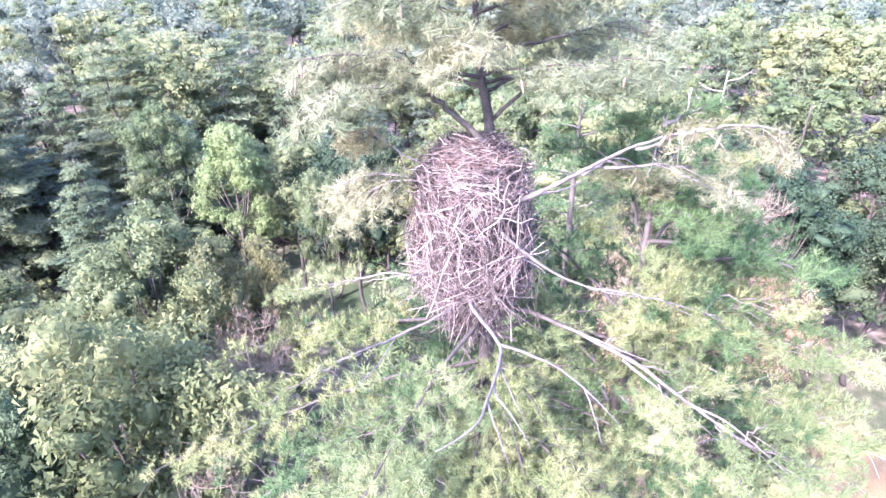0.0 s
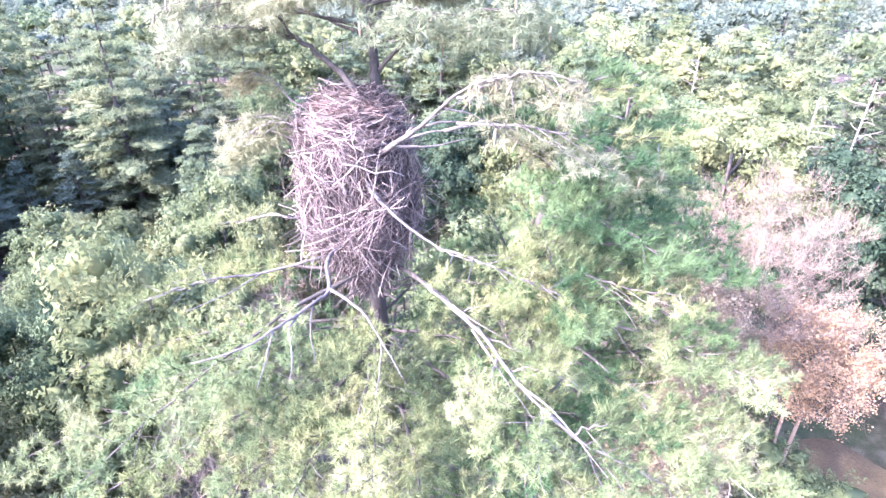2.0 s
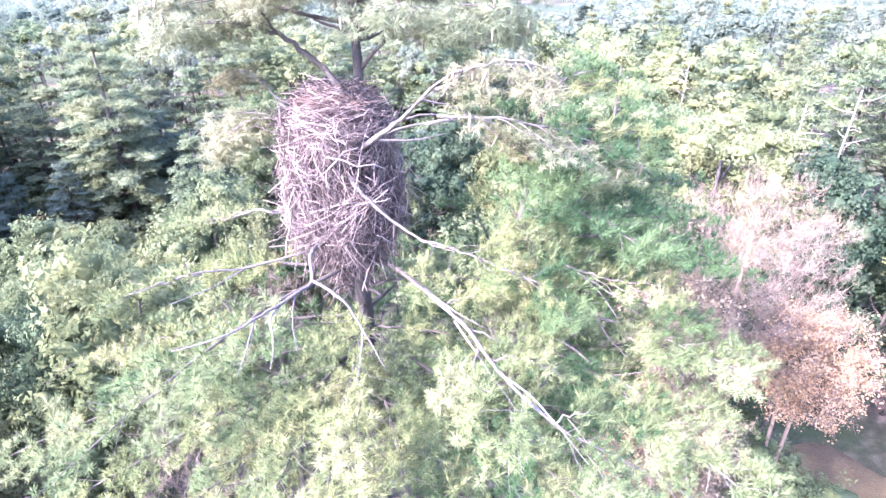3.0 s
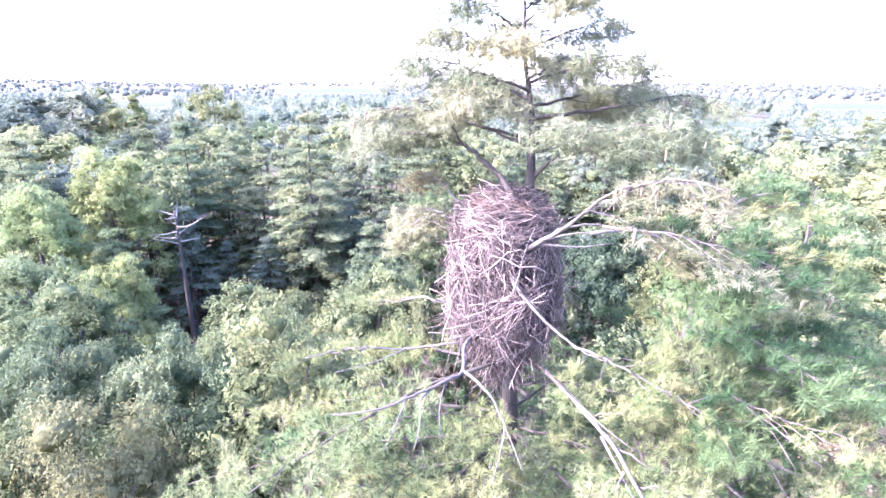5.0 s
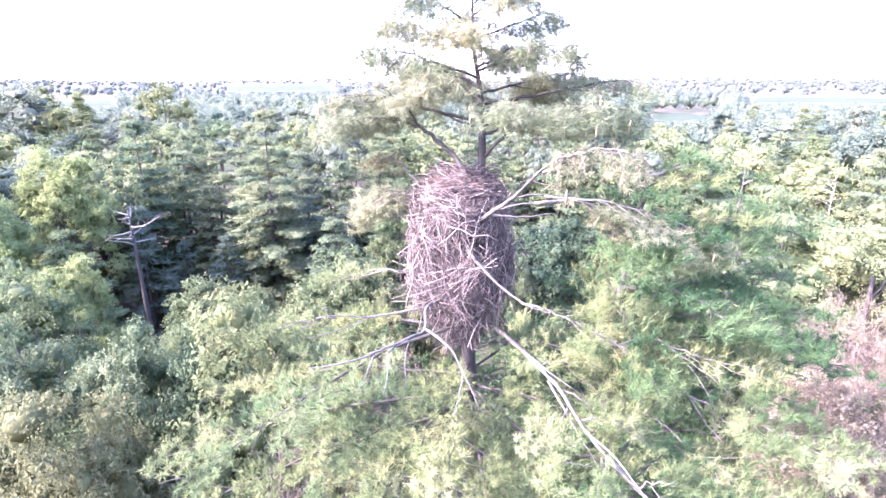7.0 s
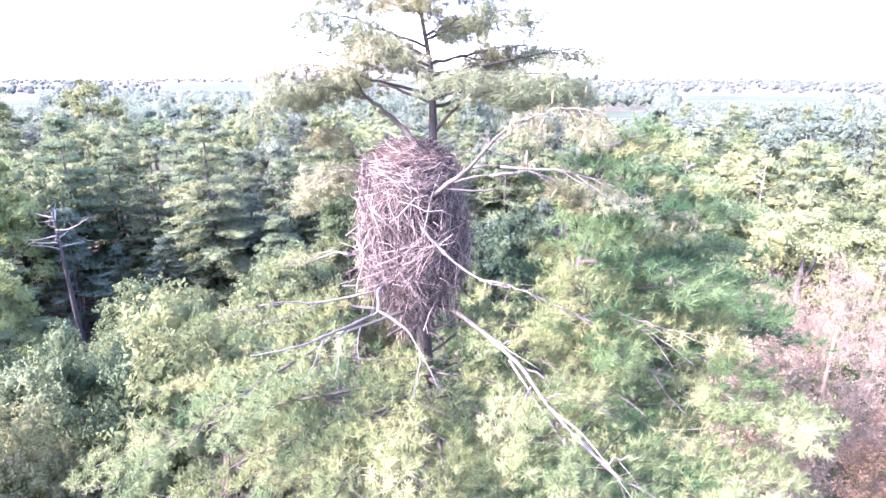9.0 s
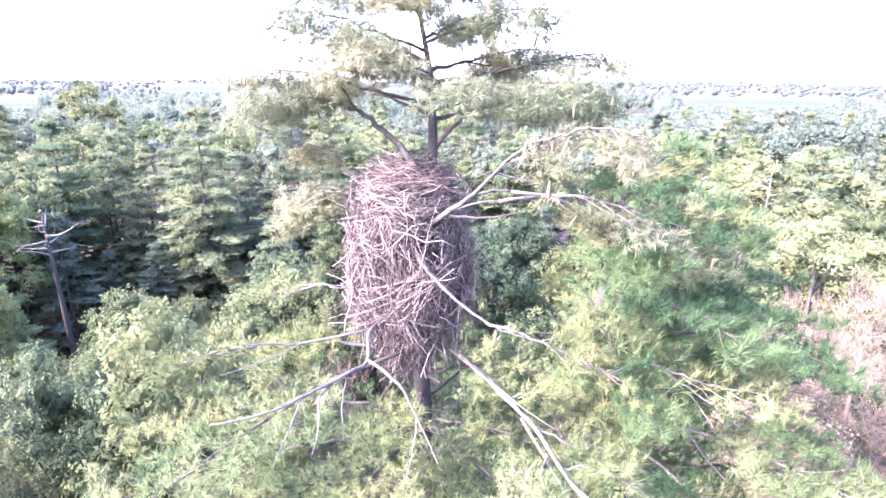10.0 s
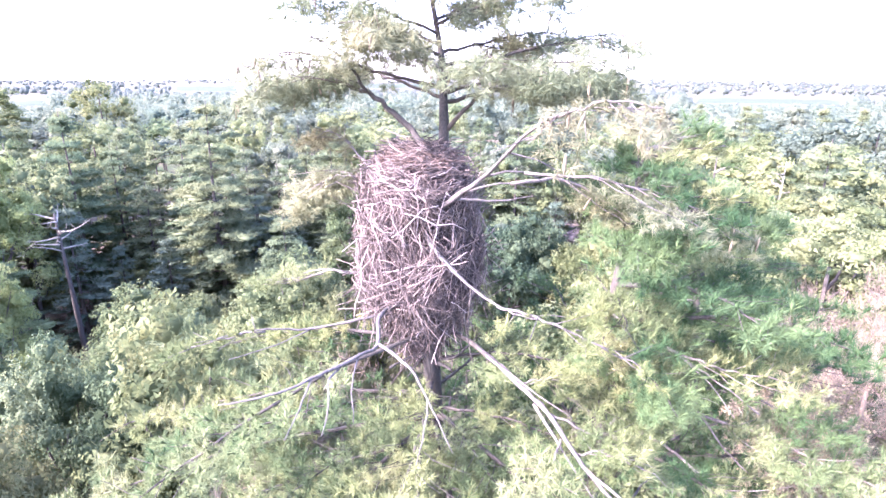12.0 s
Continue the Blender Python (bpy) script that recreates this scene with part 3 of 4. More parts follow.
        # two boughs in five get the darker needles, as painted inner shade
        bough(tree, [p, p + d * ln * 0.33 + (0, 0, 0.05 * ln + sag), p + d * ln * 0.7 + (0, 0, sag * 2), p + d * ln + (0, 0, sag * 2.5 - 0.1)], 0.022, rng, 0.16, BARK, NEEDLE if i % 5 in (0, 2, 3) else NEEDLE_SHADED, length=0.16, step=0.14 if near else 0.3, density=1.0 if near else 0.8, tuft=1.2 if near else 1.4, gaps=0.06 if near else -0.05)
    # long lower boughs towards the open side
    for ex, ey, ez in ((-4.7, -0.9, 16.3), (-4.5, 0.4, 16.7), (-4.2, -2.0, 16.0), (-3.0, -2.8, 17.6), (-2.0, -4.0, 16.4), (-0.6, -4.3, 16.6), (0.8, -4.4, 16.3), (3.0, -3.4, 16.4), (-3.4, 1.6, 17.4)):
        p = trunk_at(TRUNK, ez + 1.0)
        e = np.array([ex, ey, ez])
        bough(tree, [p, p + (e - p) * 0.35 + (0, 0, 0.25), p + (e - p) * 0.7 + (0, 0, 0.2), e], 0.032, rng, 0.25, BARK, length=0.17, step=0.17, tuft=1.2, gaps=-0.05)
    # short boughs in front of the stem
    frng = np.random.default_rng(77)
    for ex, ey, ez in ((-0.75, -2.1, 17.0), (0.5, -2.3, 16.9), (-0.1, -2.5, 16.6), (1.1, -1.9, 17.15), (-1.5, -1.6, 17.2)):
        p = trunk_at(TRUNK, ez + 0.35)
        e = np.array([ex, ey, ez])
        bough(tree, [p, p + (e - p) * 0.5 + (0, 0, 0.15), e], 0.02, frng, 0.2, BARK, length=0.26, step=0.15, tuft=1.2, gaps=-0.05)
    # broken stubs and hung-up twigs under the nest
    for a, b, r in (((0.00, -0.24, 18.34), (-0.44, -0.63, 18.31), 0.02), ((0.04, -0.20, 18.23), (0.48, -0.40, 18.51), 0.018), ((0.03, -0.21, 18.18), (0.27, -0.54, 18.25), 0.03), ((0.28, -0.38, 18.40), (0.60, -0.28, 18.61), 0.01),
                    ((0.03, -0.16, 18.53), (-0.25, -0.53, 18.13), 0.012), ((0.48, -0.66, 19.32), (0.51, -0.63, 18.32), 0.006), ((0.40, -0.61, 19.03), (0.59, -0.80, 18.22), 0.007)):
        a, b = np.array(a), np.array(b)
        g = Geo()
        tube(g, spline([a, (a + b) / 2 + rng.normal(size=3) * 0.03, b], 7), np.linspace(r, r * 0.6, 7), 6, 0.1, rng)
        part("stub", g, BARK, tree, "broken dead branch stub", smooth=True)
    return tree


nest_pine()


# ---------- the second pine stem beside it ----------
def side_pine(pts, crown_lo, crown_hi, n, lmax, seed, label, r0=0.2, fill=4.5, shy=0.55):
    rng = np.random.default_rng(seed)
    tree = tagged(new("pine_tree"), label, "tree")
    g = Geo()
    line = spline(pts, 50)
    top = line[-1, 2]
    tube(g, line, np.interp(line[:, 2], [0, top * 0.8, top], [r0, r0 * 0.45, 0.012]), 10, 0.035, rng)
    part("trunk", g, BARK_DARK, tree, smooth=True)
    for i in range(n):
        f = i / (n - 1)
        zz = crown_hi - (crown_hi - crown_lo) * f
        az = i * 137.5 + rng.uniform(-18, 18)
        ln = (0.8 + (lmax - 0.8) * min(1, f * fill)) * rng.uniform(0.75, 1.1)
        if math.cos(radians(az)) < -0.3:
            ln *= shy if zz < 17.9 or shy == 1.0 else 0.2
        if math.sin(radians(az)) < -0.2:
            ln *= shy + 0.1
        if ln < 0.75 and zz < crown_hi - 1.0:
            continue
        p = trunk_at(pts, zz)
        d = np.array([math.cos(radians(az)), math.sin(radians(az)), 0])
        up = 0.3 * (1 - f)
        bough(tree, [p, p + d * ln * 0.35 + (0, 0, up * ln * 0.5), p + d * ln * 0.7 + (0, 0, up * ln * 0.7), p + d * ln + (0, 0, up * ln * 0.7 - 0.1)], 0.035, rng, 0.25, BARK_PALE if i % 4 == 0 else BARK, NEEDLE_SHADED, length=0.25, step=0.17 if zz > 16 else 0.34, tuft=1.2, gaps=-0.15)
    return tree


second = side_pine([(2.5, 0.4, -0.1), (2.3, 0.1, 8), (2.1, -0.4, 15), (2.0, -0.7, 18.4), (2.03, -0.6, 19.2), (2.35, -0.2, 20.9)], 12.5, 20.75, 60, 3.2, 23, "neighbouring pine stem with layered, shade-darkened boughs beside the nest tree")


side_pine([(7.2, 8.8, -0.1), (7.1, 8.7, 9), (7.0, 8.6, 19.6)], 9.0, 19.2, 34, 3.0, 29, "pine with layered, shade-darkened boughs behind the nest tree", fill=2.2, shy=1.0)
brng = np.random.default_rng(61)
bough(second, [(2.3, -1.27, 19.03), (2.7, -1.5, 18.92), (3.1, -1.6, 18.88), (3.45, -1.66, 18.84)], 0.016, brng, 0.3, BARK_PALE, length=0.34, step=0.12, tuft=1.2, gaps=-0.3)
bough(second, [(2.1, -0.55, 18.3), (2.88, -1.22, 18.21), (3.54, -1.62, 18.12), (4.08, -2.45, 18.2)], 0.024, brng, 0.45, BARK_PALE, length=0.24, step=0.11, tuft=1.2, gaps=-0.3)
bough(second, [(2.05, -0.6, 17.9), (2.9, -1.8, 17.75), (3.5, -2.5, 17.6), (4.0, -2.85, 17.48)], 0.024, brng, 0.4, BARK_PALE, length=0.24, step=0.11, tuft=1.2, gaps=-0.3)
bough(second, [(2.9, -1.8, 17.75), (3.3, -2.7, 17.7), (3.62, -3.36, 17.6)], 0.018, brng, 0.3, BARK_PALE, length=0.3, step=0.11, tuft=1.2, gaps=-0.3)
bough(second, [(2.1, -0.5, 19.2), (2.9, -0.6, 19.3), (3.7, -0.5, 19.2), (4.5, -0.3, 19.0)], 0.024, brng, 0.2, BARK, NEEDLE_SHADED, length=0.24, step=0.16, tuft=1.2, gaps=-0.3)
bough(second, [(2.1, -0.5, 18.6), (3.0, -0.4, 18.65), (3.8, -0.2, 18.5), (4.7, 0.1, 18.3)], 0.024, brng, 0.2, BARK, NEEDLE_SHADED, length=0.24, step=0.16, tuft=1.2, gaps=-0.3)
for k in range(16):
    zz, az = 20.7 - 0.17 * k, radians(-60 + 137.5 * k if k % 2 else -20 - 70 * (k % 3))
    p, ln = trunk_at([(2.0, -0.7, 18.0), (2.0, -0.7, 18.4), (2.03, -0.6, 19.2), (2.35, -0.2, 20.9)], zz), brng.uniform(0.8, 1.25)
    d = np.array([math.cos(az), math.sin(az), 0])
    if d[0] < -0.25:
        continue
    bough(second, [p, p + d * ln * 0.5 + (0, 0, 0.12), p + d * ln + (0, 0, 0.1)], 0.016, brng, 0.15, BARK, NEEDLE if k % 3 == 0 else NEEDLE_SHADED, length=0.3, step=0.15, tuft=1.2, gaps=-0.1)
for k in range(9):
    p = trunk_at([(2.0, -0.7, 18.0), (2.0, -0.7, 18.4), (2.03, -0.6, 19.2), (2.35, -0.2, 20.9)], 18.05 + 0.15 * k)
    az, ln = radians((-75, -110, -45, -95, -60)[k % 5]), 0.75 + 0.12 * (k % 3)
    d = np.array([math.cos(az), math.sin(az), 0])
    bough(second, [p, p + d * ln * 0.5 + (0, 0, 0.06), p + d * ln + (0, 0, -0.02)], 0.014, brng, 0.1, BARK, NEEDLE, length=0.34, step=0.15, tuft=1.2, gaps=-0.2)
for ex, ey, ez in ((5.5, 1.2, 18.0), (5.2, 1.7, 18.9), (4.6, 2.3, 19.5), (4.0, 0.9, 19.9)):
    e = np.array([ex, ey, ez])
    p = trunk_at([(2.0, -0.7, 16.0), (2.0, -0.7, 18.4), (2.03, -0.6, 19.2), (2.35, -0.2, 20.9)], min(20.6, ez + 0.25))
    bough(second, [p, p + (e - p) * 0.35 + (0, 0, 0.12), p + (e - p) * 0.7 + (0, 0, 0.12), e], 0.03, brng, 0.35, BARK, NEEDLE_SHADED, length=0.2, step=0.12, tuft=1.0, gaps=-0.25)
bare_limb(second, [(2.02, -0.66, 19.08), (2.1, -1.12, 19.1), (2.3, -1.27, 19.03), (2.5, -1.4, 18.95), (2.85, -1.58, 18.75), (3.15, -1.75, 18.55)], 0.02, np.random.default_rng(8),
          [([(2.3, -1.27, 19.03), (2.6, -1.2, 19.06), (2.9, -1.2, 19.02)], 0.01), ([(2.5, -1.4, 18.95), (2.7, -1.65, 18.8), (2.85, -1.9, 18.6)], 0.01)])
bare_limb(second, [(2.1, -0.55, 18.3), (2.5, -0.9, 18.35), (2.85, -1.2, 18.2), (3.05, -1.45, 17.95), (3.3, -1.65, 17.75)], 0.016, np.random.default_rng(9),
          [([(2.75, -1.1, 18.25), (2.9, -1.15, 18.35), (3.05, -1.2, 18.3)], 0.01)])


# ---------- the stick nest ----------
NEST_Z = [18.28, 18.45, 18.65, 18.85, 19.08, 19.4, 19.75, 20.05, 20.3, 20.5, 20.66, 20.84]
NEST_R = [0.07, 0.18, 0.35, 0.54, 0.7, 0.68, 0.6, 0.66, 0.65, 0.57, 0.42, 0.12]
NEST_AXIS = (-0.12, 0.0)


def nest_radius(z):
    return np.interp(z, NEST_Z, NEST_R)


def bent_stick(rng, sides=5):
    g = Geo()
    n = 5
    p = np.zeros((n, 3))
    p[:, 0] = np.linspace(-0.5, 0.5, n)
    p[1:-1, 1:] += rng.normal(size=(n - 2, 2)) * 0.045
    p[:, 1] -= 0.2 * (p[:, 0] ** 2)
    tube(g, p, np.linspace(0.013, 0.007, n) * rng.uniform(0.8, 1.2), sides, 0.08, rng)
    if rng.random() < 0.5:
        k = rng.integers(1, 4)
        tube(g, [p[k], p[k] + (0.12, rng.uniform(-0.07, 0.07), 0.07), p[k] + (0.25, rng.uniform(-0.1, 0.1), 0.1)], [0.006, 0.005, 0.003], 4)
    return g


def stick_pose(rng, inner=False):
    z = rng.uniform(18.34, 20.8)
    a = rng.uniform(0, 2 * math.pi)
    if abs(z - 19.88) < 0.17 and 4.55 < a < 5.6 and rng.random() < 0.85:
        z, a = z + 0.45, a - 0.8
    lump = 1 + 0.3 * noise.noise((math.cos(a) * 1.6, math.sin(a) * 1.6, z * 2.2)) - (0.24 if abs(z - 19.9) < 0.16 and -1.6 < (a - 6.283 if a > 3.1416 else a) < -0.1 else 0)
    r = nest_radius(z) * rng.uniform(0.86, 1.07) * (0.93 if inner else 1) * lump
    out = np.array([math.cos(a), math.sin(a), 0])
    tang = np.array([-math.sin(a), math.cos(a), 0])
    phi = rng.choice((-1, 1)) * 1.57 * rng.random() ** 0.65
    if z > 20.3:
        phi *= 0.3
    d = unit(tang * math.cos(phi) + np.array([0, 0, 1]) * math.sin(phi) + out * rng.normal() * (0.6 if rng.random() < 0.4 else 0.18))
    ln = rng.uniform(0.3, 0.7 + 0.7 * rng.random() ** 2) * (1.0 if z < 20.3 else 0.7)
    return np.array([NEST_AXIS[0], NEST_AXIS[1], z]) + out * r, d, out, ln


def stick_nest():
    rng = np.random.default_rng(3)
    nest = tagged(new("stick_nest"), "huge tall raptor nest of interlaced grey-brown sticks in the pine", "nest")
    g = Geo()
    zs = np.linspace(18.3, 20.68, 22)
    ang = np.linspace(0, 2 * math.pi, 40, endpoint=False)
    v = []
    for z in zs:
        for a in ang:
            r = nest_radius(z) * 0.84 * (1 + 0.16 * noise.noise((math.cos(a) * 3, math.sin(a) * 3, z * 4)) - (0.25 if abs(z - 19.9) < 0.18 and -1.6 < (a - 6.283 if a > 3.1416 else a) < -0.1 else 0))
            v.append((NEST_AXIS[0] + r * math.cos(a), NEST_AXIS[1] + r * math.sin(a), z))
    i, j = np.meshgrid(np.arange(len(zs) - 1), np.arange(40), indexing="ij")
    k = (j + 1) % 40
    quads = np.stack([i * 40 + j, i * 40 + k, (i + 1) * 40 + k, (i + 1) * 40 + j], -1).reshape(-1, 4)
    v += [(NEST_AXIS[0], NEST_AXIS[1], zs[0]), (NEST_AXIS[0], NEST_AXIS[1], zs[-1] - 0.06)]
    js = np.arange(40)
    b, t = len(v) - 2, len(v) - 1
    tris = np.concatenate([np.stack([(js + 1) % 40, js, np.full(40, b)], 1), np.stack([21 * 40 + js, 21 * 40 + (js + 1) % 40, np.full(40, t)], 1)])
    g.add(v, tris, quads)
    # added core: blocks the view through, its dark colour painted as shade
    part("nest_core", g, MAT_NEST_CORE, nest, "dark twig-filled core that blocks see-through, coloured as gap shade", smooth=True)
    # packed sticks that cannot be told apart
    shapes = []
    for _ in range(14):
        sg = bent_stick(rng, 4)
        sv = np.concatenate(sg.v)
        st = np.concatenate(sg.t)
        sq = np.concatenate(sg.q)
        shapes.append((sv, np.concatenate([st, sq[:, [0, 1, 2]], sq[:, [0, 2, 3]]])))
    def heap(name, count, inner, lo, hi, material):
        g = Geo()
        for n in range(count):
            p, d, out, ln = stick_pose(rng, inner)
            sv, st = shapes[n % 14]
            up = unit(np.cross(d, out))
            o2 = np.cross(up, d)
            thick = rng.uniform(lo, hi)
            g.add(p + sv[:, 0:1] * d * ln + (sv[:, 1:2] * o2 + sv[:, 2:3] * up) * thick, st)
        tagged(part(name, g, material, nest, smooth=True), kind="stuff")

    # inner heap is coloured darker than the outer one, as shade in the gaps
    heap("packed_stick_mass", 3600, True, 0.22, 0.52, STICK_GAP_SHADE)
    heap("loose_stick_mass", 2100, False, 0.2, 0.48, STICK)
    # dry lining on the rim
    g = Geo()
    blade = [(np.array([(-0.004, 0, -0.5), (0.004, 0, -0.5), (0.003, 0.03, 0.1), (0, 0, 0.5)]), np.array([(0, 1, 2), (0, 2, 3)]))]
    a = rng.uniform(0, 2 * math.pi, 1800)
    rr = np.sqrt(rng.uniform(0, 1, 1800)) * 0.46
    pos = np.stack([NEST_AXIS[0] + rr * np.cos(a), NEST_AXIS[1] + rr * np.sin(a), 20.7 + rng.uniform(0.01, 0.09, 1800) - 0.16 * (rr / 0.5) ** 2], 1)
    axis = np.stack([rng.normal(size=1800), rng.normal(size=1800), rng.normal(size=1800) * 0.25], 1)
    scatter(g, blade, pos, axis, rng.uniform(0.15, 0.4, 1800), rng)
    tagged(part("dry_grass_lining", g, GRASS_DRY, nest, "rust-brown dry grass lining"), kind="stuff")
    # the outer sticks, one by one
    meshes = [bent_stick(rng).mesh("stick", (STICK, STICK, STICK_PALE)[i % 3], True) for i in range(15)]
    for n in range(300):
        p, d, out, ln = stick_pose(rng)
        if out[1] > 0.75:
            p, d, out, ln = stick_pose(rng)
        up = unit(np.cross(d, out))
        o2 = np.cross(up, d)
        thick = rng.uniform(0.28, 0.6)
        ob = new("stick", meshes[n % 15])
        ob.parent = nest
        p = p + out * 0.03
        m = Matrix((list(d) + [0], list(o2) + [0], list(up) + [0], [0, 0, 0, 1])).transposed()
        ob.matrix_basis = Matrix.Translation(p) @ m @ Matrix.Diagonal((ln * 0.9, thick, thick, 1))
    return nest


stick_nest()


# ---------- trees of the wood ----------
def ball(level):
    bm = bmesh.new()
    bmesh.ops.create_icosphere(bm, subdivisions=level, radius=1.0)
    v = np.array([p.co[:] for p in bm.verts])
    t = np.array([[p.index for p in f.verts] for f in bm.faces])
    bm.free()
    return v, t


BALLS = {1: ball(1)}


def broadleaf_parts(seed, height, radius, clumps, leaves, leaf, mat, bark=BARK_DARK, low=0.15, flat=1.0, bits=SPRAYS, limbs=14, lump=0.33, heart=1, full=0.5, depth=0.45, jitter=0.5):
    """A broadleaved tree: trunk, limbs to each clump, and an uneven crown of many leaf clumps."""
    rng = np.random.default_rng(seed)
    lo, hi = height * low, height
    mid, half = (lo + hi) / 2, (hi - lo) / 2
    c = unit(rng.normal(size=(clumps, 3)))
    c[:, 2] = np.where(c[:, 2] < -0.3, -c[:, 2], c[:, 2])
    rad = rng.uniform(0.62, 1.0, clumps)[:, None]
    centres = c * rad * np.array([radius, radius, half]) + np.array([0, 0, mid])
    centres[:, :2] += rng.normal(size=(clumps, 2)) * radius * 0.12
    size = radius * lump * rng.uniform(0.6, 1.3, clumps)
    wood = Geo()
    bend = rng.normal(size=2) * radius * 0.08
    line = spline([(0, 0, -0.2), (bend[0], bend[1], lo), (0, 0, mid), (0, 0, hi - half * 0.4)], 12)
    tube(wood, line, np.linspace(0.013 * height, 0.005 * height, 12), 8, 0.05, rng)
    for p in centres[:limbs]:
        z0 = max(lo * 0.8, p[2] - half * rng.uniform(0.3, 0.7))
        root = np.array([np.interp(z0, line[:, 2], line[:, 0]), np.interp(z0, line[:, 2], line[:, 1]), z0])
        tube(wood, spline([root, (root + p) / 2 + (0, 0, -0.1 * half), p], 4), np.linspace(0.006 * height, 0.0018 * height, 4), 4)
    which = rng.choice(clumps, leaves, p=size ** 2 / (size ** 2).sum())
    d = unit(rng.normal(size=(leaves, 3)) + np.array([0, 0, 0.35]))
    r = size[which] * (1 - depth * rng.random(leaves) ** 1.6 + 0.25 * depth * rng.normal(size=leaves))
    pos = centres[which] + d * r[:, None] * np.array([1.1, 1.1, 0.8 * flat])
    axis = d * 0.8 + np.array([0, 0, 0.3]) + rng.normal(size=(leaves, 3)) * jitter
    crown = Geo()
    bv, bt = BALLS[heart]
    for c0, s0 in zip(centres, size):
        crown.add(c0 + bv * s0 * np.array([1.0, 1.0, 0.72 * flat]) * np.clip(full + (0.86 - full) * 0.77 * rng.normal(size=(len(bv), 1)), 0.2, 0.95), bt)
    scatter(crown, bits, pos, axis, leaf * rng.uniform(0.6, 1.3, leaves), rng)
    return wood.mesh("trunk", bark, True), crown.mesh("crown", mat)


def conifer_parts(seed, height, radius, whorls, per, clumps, sprays, mat, bark=BARK_DARK, low=0.12, tuft=1.0, ragged=0.3):
    """A forest pine: straight trunk, whorls of near-level boughs with gaps between, each carrying flat clumps of needle brushes."""
    rng = np.random.default_rng(seed)
    wood, crown = Geo(), Geo()
    line = spline([(0, 0, -0.2), (rng.normal() * 0.1, rng.normal() * 0.1, height * 0.5), (0, 0, height)], 14)
    tube(wood, line, np.linspace(0.016 * height, 0.012, 14), 8, 0.04, rng)
    pos, axis = [], []
    bv, bt = BALLS[1]
    for w in range(whorls):
        f = (w + 0.5 + rng.uniform(-0.2, 0.2)) / whorls
        reach = radius * (min(1.0, 0.6 + 1.6 * f) if f < 0.25 else ((1 - f) / 0.75) ** 0.75) + 0.1
        a0 = rng.uniform(0, 6.28)
        for b in range(per):
            a = a0 + b * 6.283 / per + rng.uniform(-0.35, 0.35)
            z = height * (low + (0.985 - low) * f) + rng.normal() * 0.005 * height
            ln = reach * rng.uniform(1 - 1.5 * ragged, 1 + ragged * 0.6)
            d = np.array([math.cos(a), math.sin(a), 0])
            lat = np.cross(d, (0, 0, 1.0))
            rise = 0.5 * f - 0.2 + rng.uniform(-0.05, 0.05)
            p0 = np.array([0, 0, z])
            p1 = p0 + d * ln + (0, 0, rise * ln)
            tube(wood, [p0, p1], [0.03, 0.008], 3)
            n = max(2, int(clumps * (ln / radius) + 0.5))
            for k in range(n):
                t = 0.35 + 0.65 * (k + rng.uniform(0.2, 0.8)) / n
                c = p0 + (p1 - p0) * t + lat * rng.uniform(-0.28, 0.28) * ln * (1.2 - t)
                r = (0.19 * ln + 0.06 * radius) * rng.uniform(0.7, 1.2)
                flat = np.array([1.0, 1.0, 0.2])
                crown.add(c + (bv[:, 0:1] * d * 1.2 + bv[:, 1:2] * lat * 0.8 + bv[:, 2:3] * np.array([0, 0, 0.16])) * r * 0.75 * rng.uniform(0.7, 1.1, (len(bv), 1)), bt)
                q = unit(rng.normal(size=(sprays, 3)) + np.array([0, 0, 0.3])) * rng.uniform(0.5, 1.0, (sprays, 1))
                pos.append(c + q * r * flat)
                axis.append(q * 0.4 + d * 0.5 + np.array([0, 0, 0.7]) + rng.normal(size=(sprays, 3)) * 0.2)
    pos, axis = np.concatenate(pos), np.concatenate(axis)
    scatter(crown, TUFTS_FAR, pos, axis, tuft * rng.uniform(0.7, 1.25, len(pos)), rng)
    return wood.mesh("trunk", bark, True), crown.mesh("crown", mat)


def plant(parts, x, y, label, name="broadleaf_tree", turn=0.0, scale=1.0, tall=1.0, lean=(0, 0), group="", category="tree"):
    """Stands a tree of those meshes at a place."""
    tree = tagged(new(name), label, category, group)
    tree.matrix_basis = pose(x, y, 0, lean[0], lean[1], turn) @ Matrix.Diagonal((scale, scale, scale * tall, 1))
    for nm, me in zip(("trunk", "crown"), parts):
        part(nm, me, None, tree)
    return tree


# kinds of tree: built once, height 10
WHITE_PINES = [conifer_parts(s, 10, 2.3, 14, 7, 6, 12, NEEDLE_HAZED, tuft=0.5, ragged=0.3) for s in (41, 42, 43)]
BROAD_NEAR = [broadleaf_parts(s, 10, 2.4, 64, 4200, 0.26, m, lump=0.25) for s, m in ((51, LEAF), (52, LEAF), (53, LEAF_OLIVE), (54, LEAF_LIGHT), (55, LEAF), (58, LEAF))]
PINES_LIGHT = [conifer_parts(48, 10, 2.6, 13, 7, 5, 11, NEEDLE_LIGHT, tuft=0.55, low=0.05, ragged=0.25)]
BROAD_YELLOW = [broadleaf_parts(59, 10, 2.3, 70, 4600, 0.24, LEAF_YELLOW, low=0.08, lump=0.24)]
BROAD_CLOSE = [broadleaf_parts(s, 10, 2.4, 85, 11000, 0.17, m, limbs=22, lump=0.21) for s, m in ((56, LEAF_SHADED), (57, LEAF_OLIVE))]
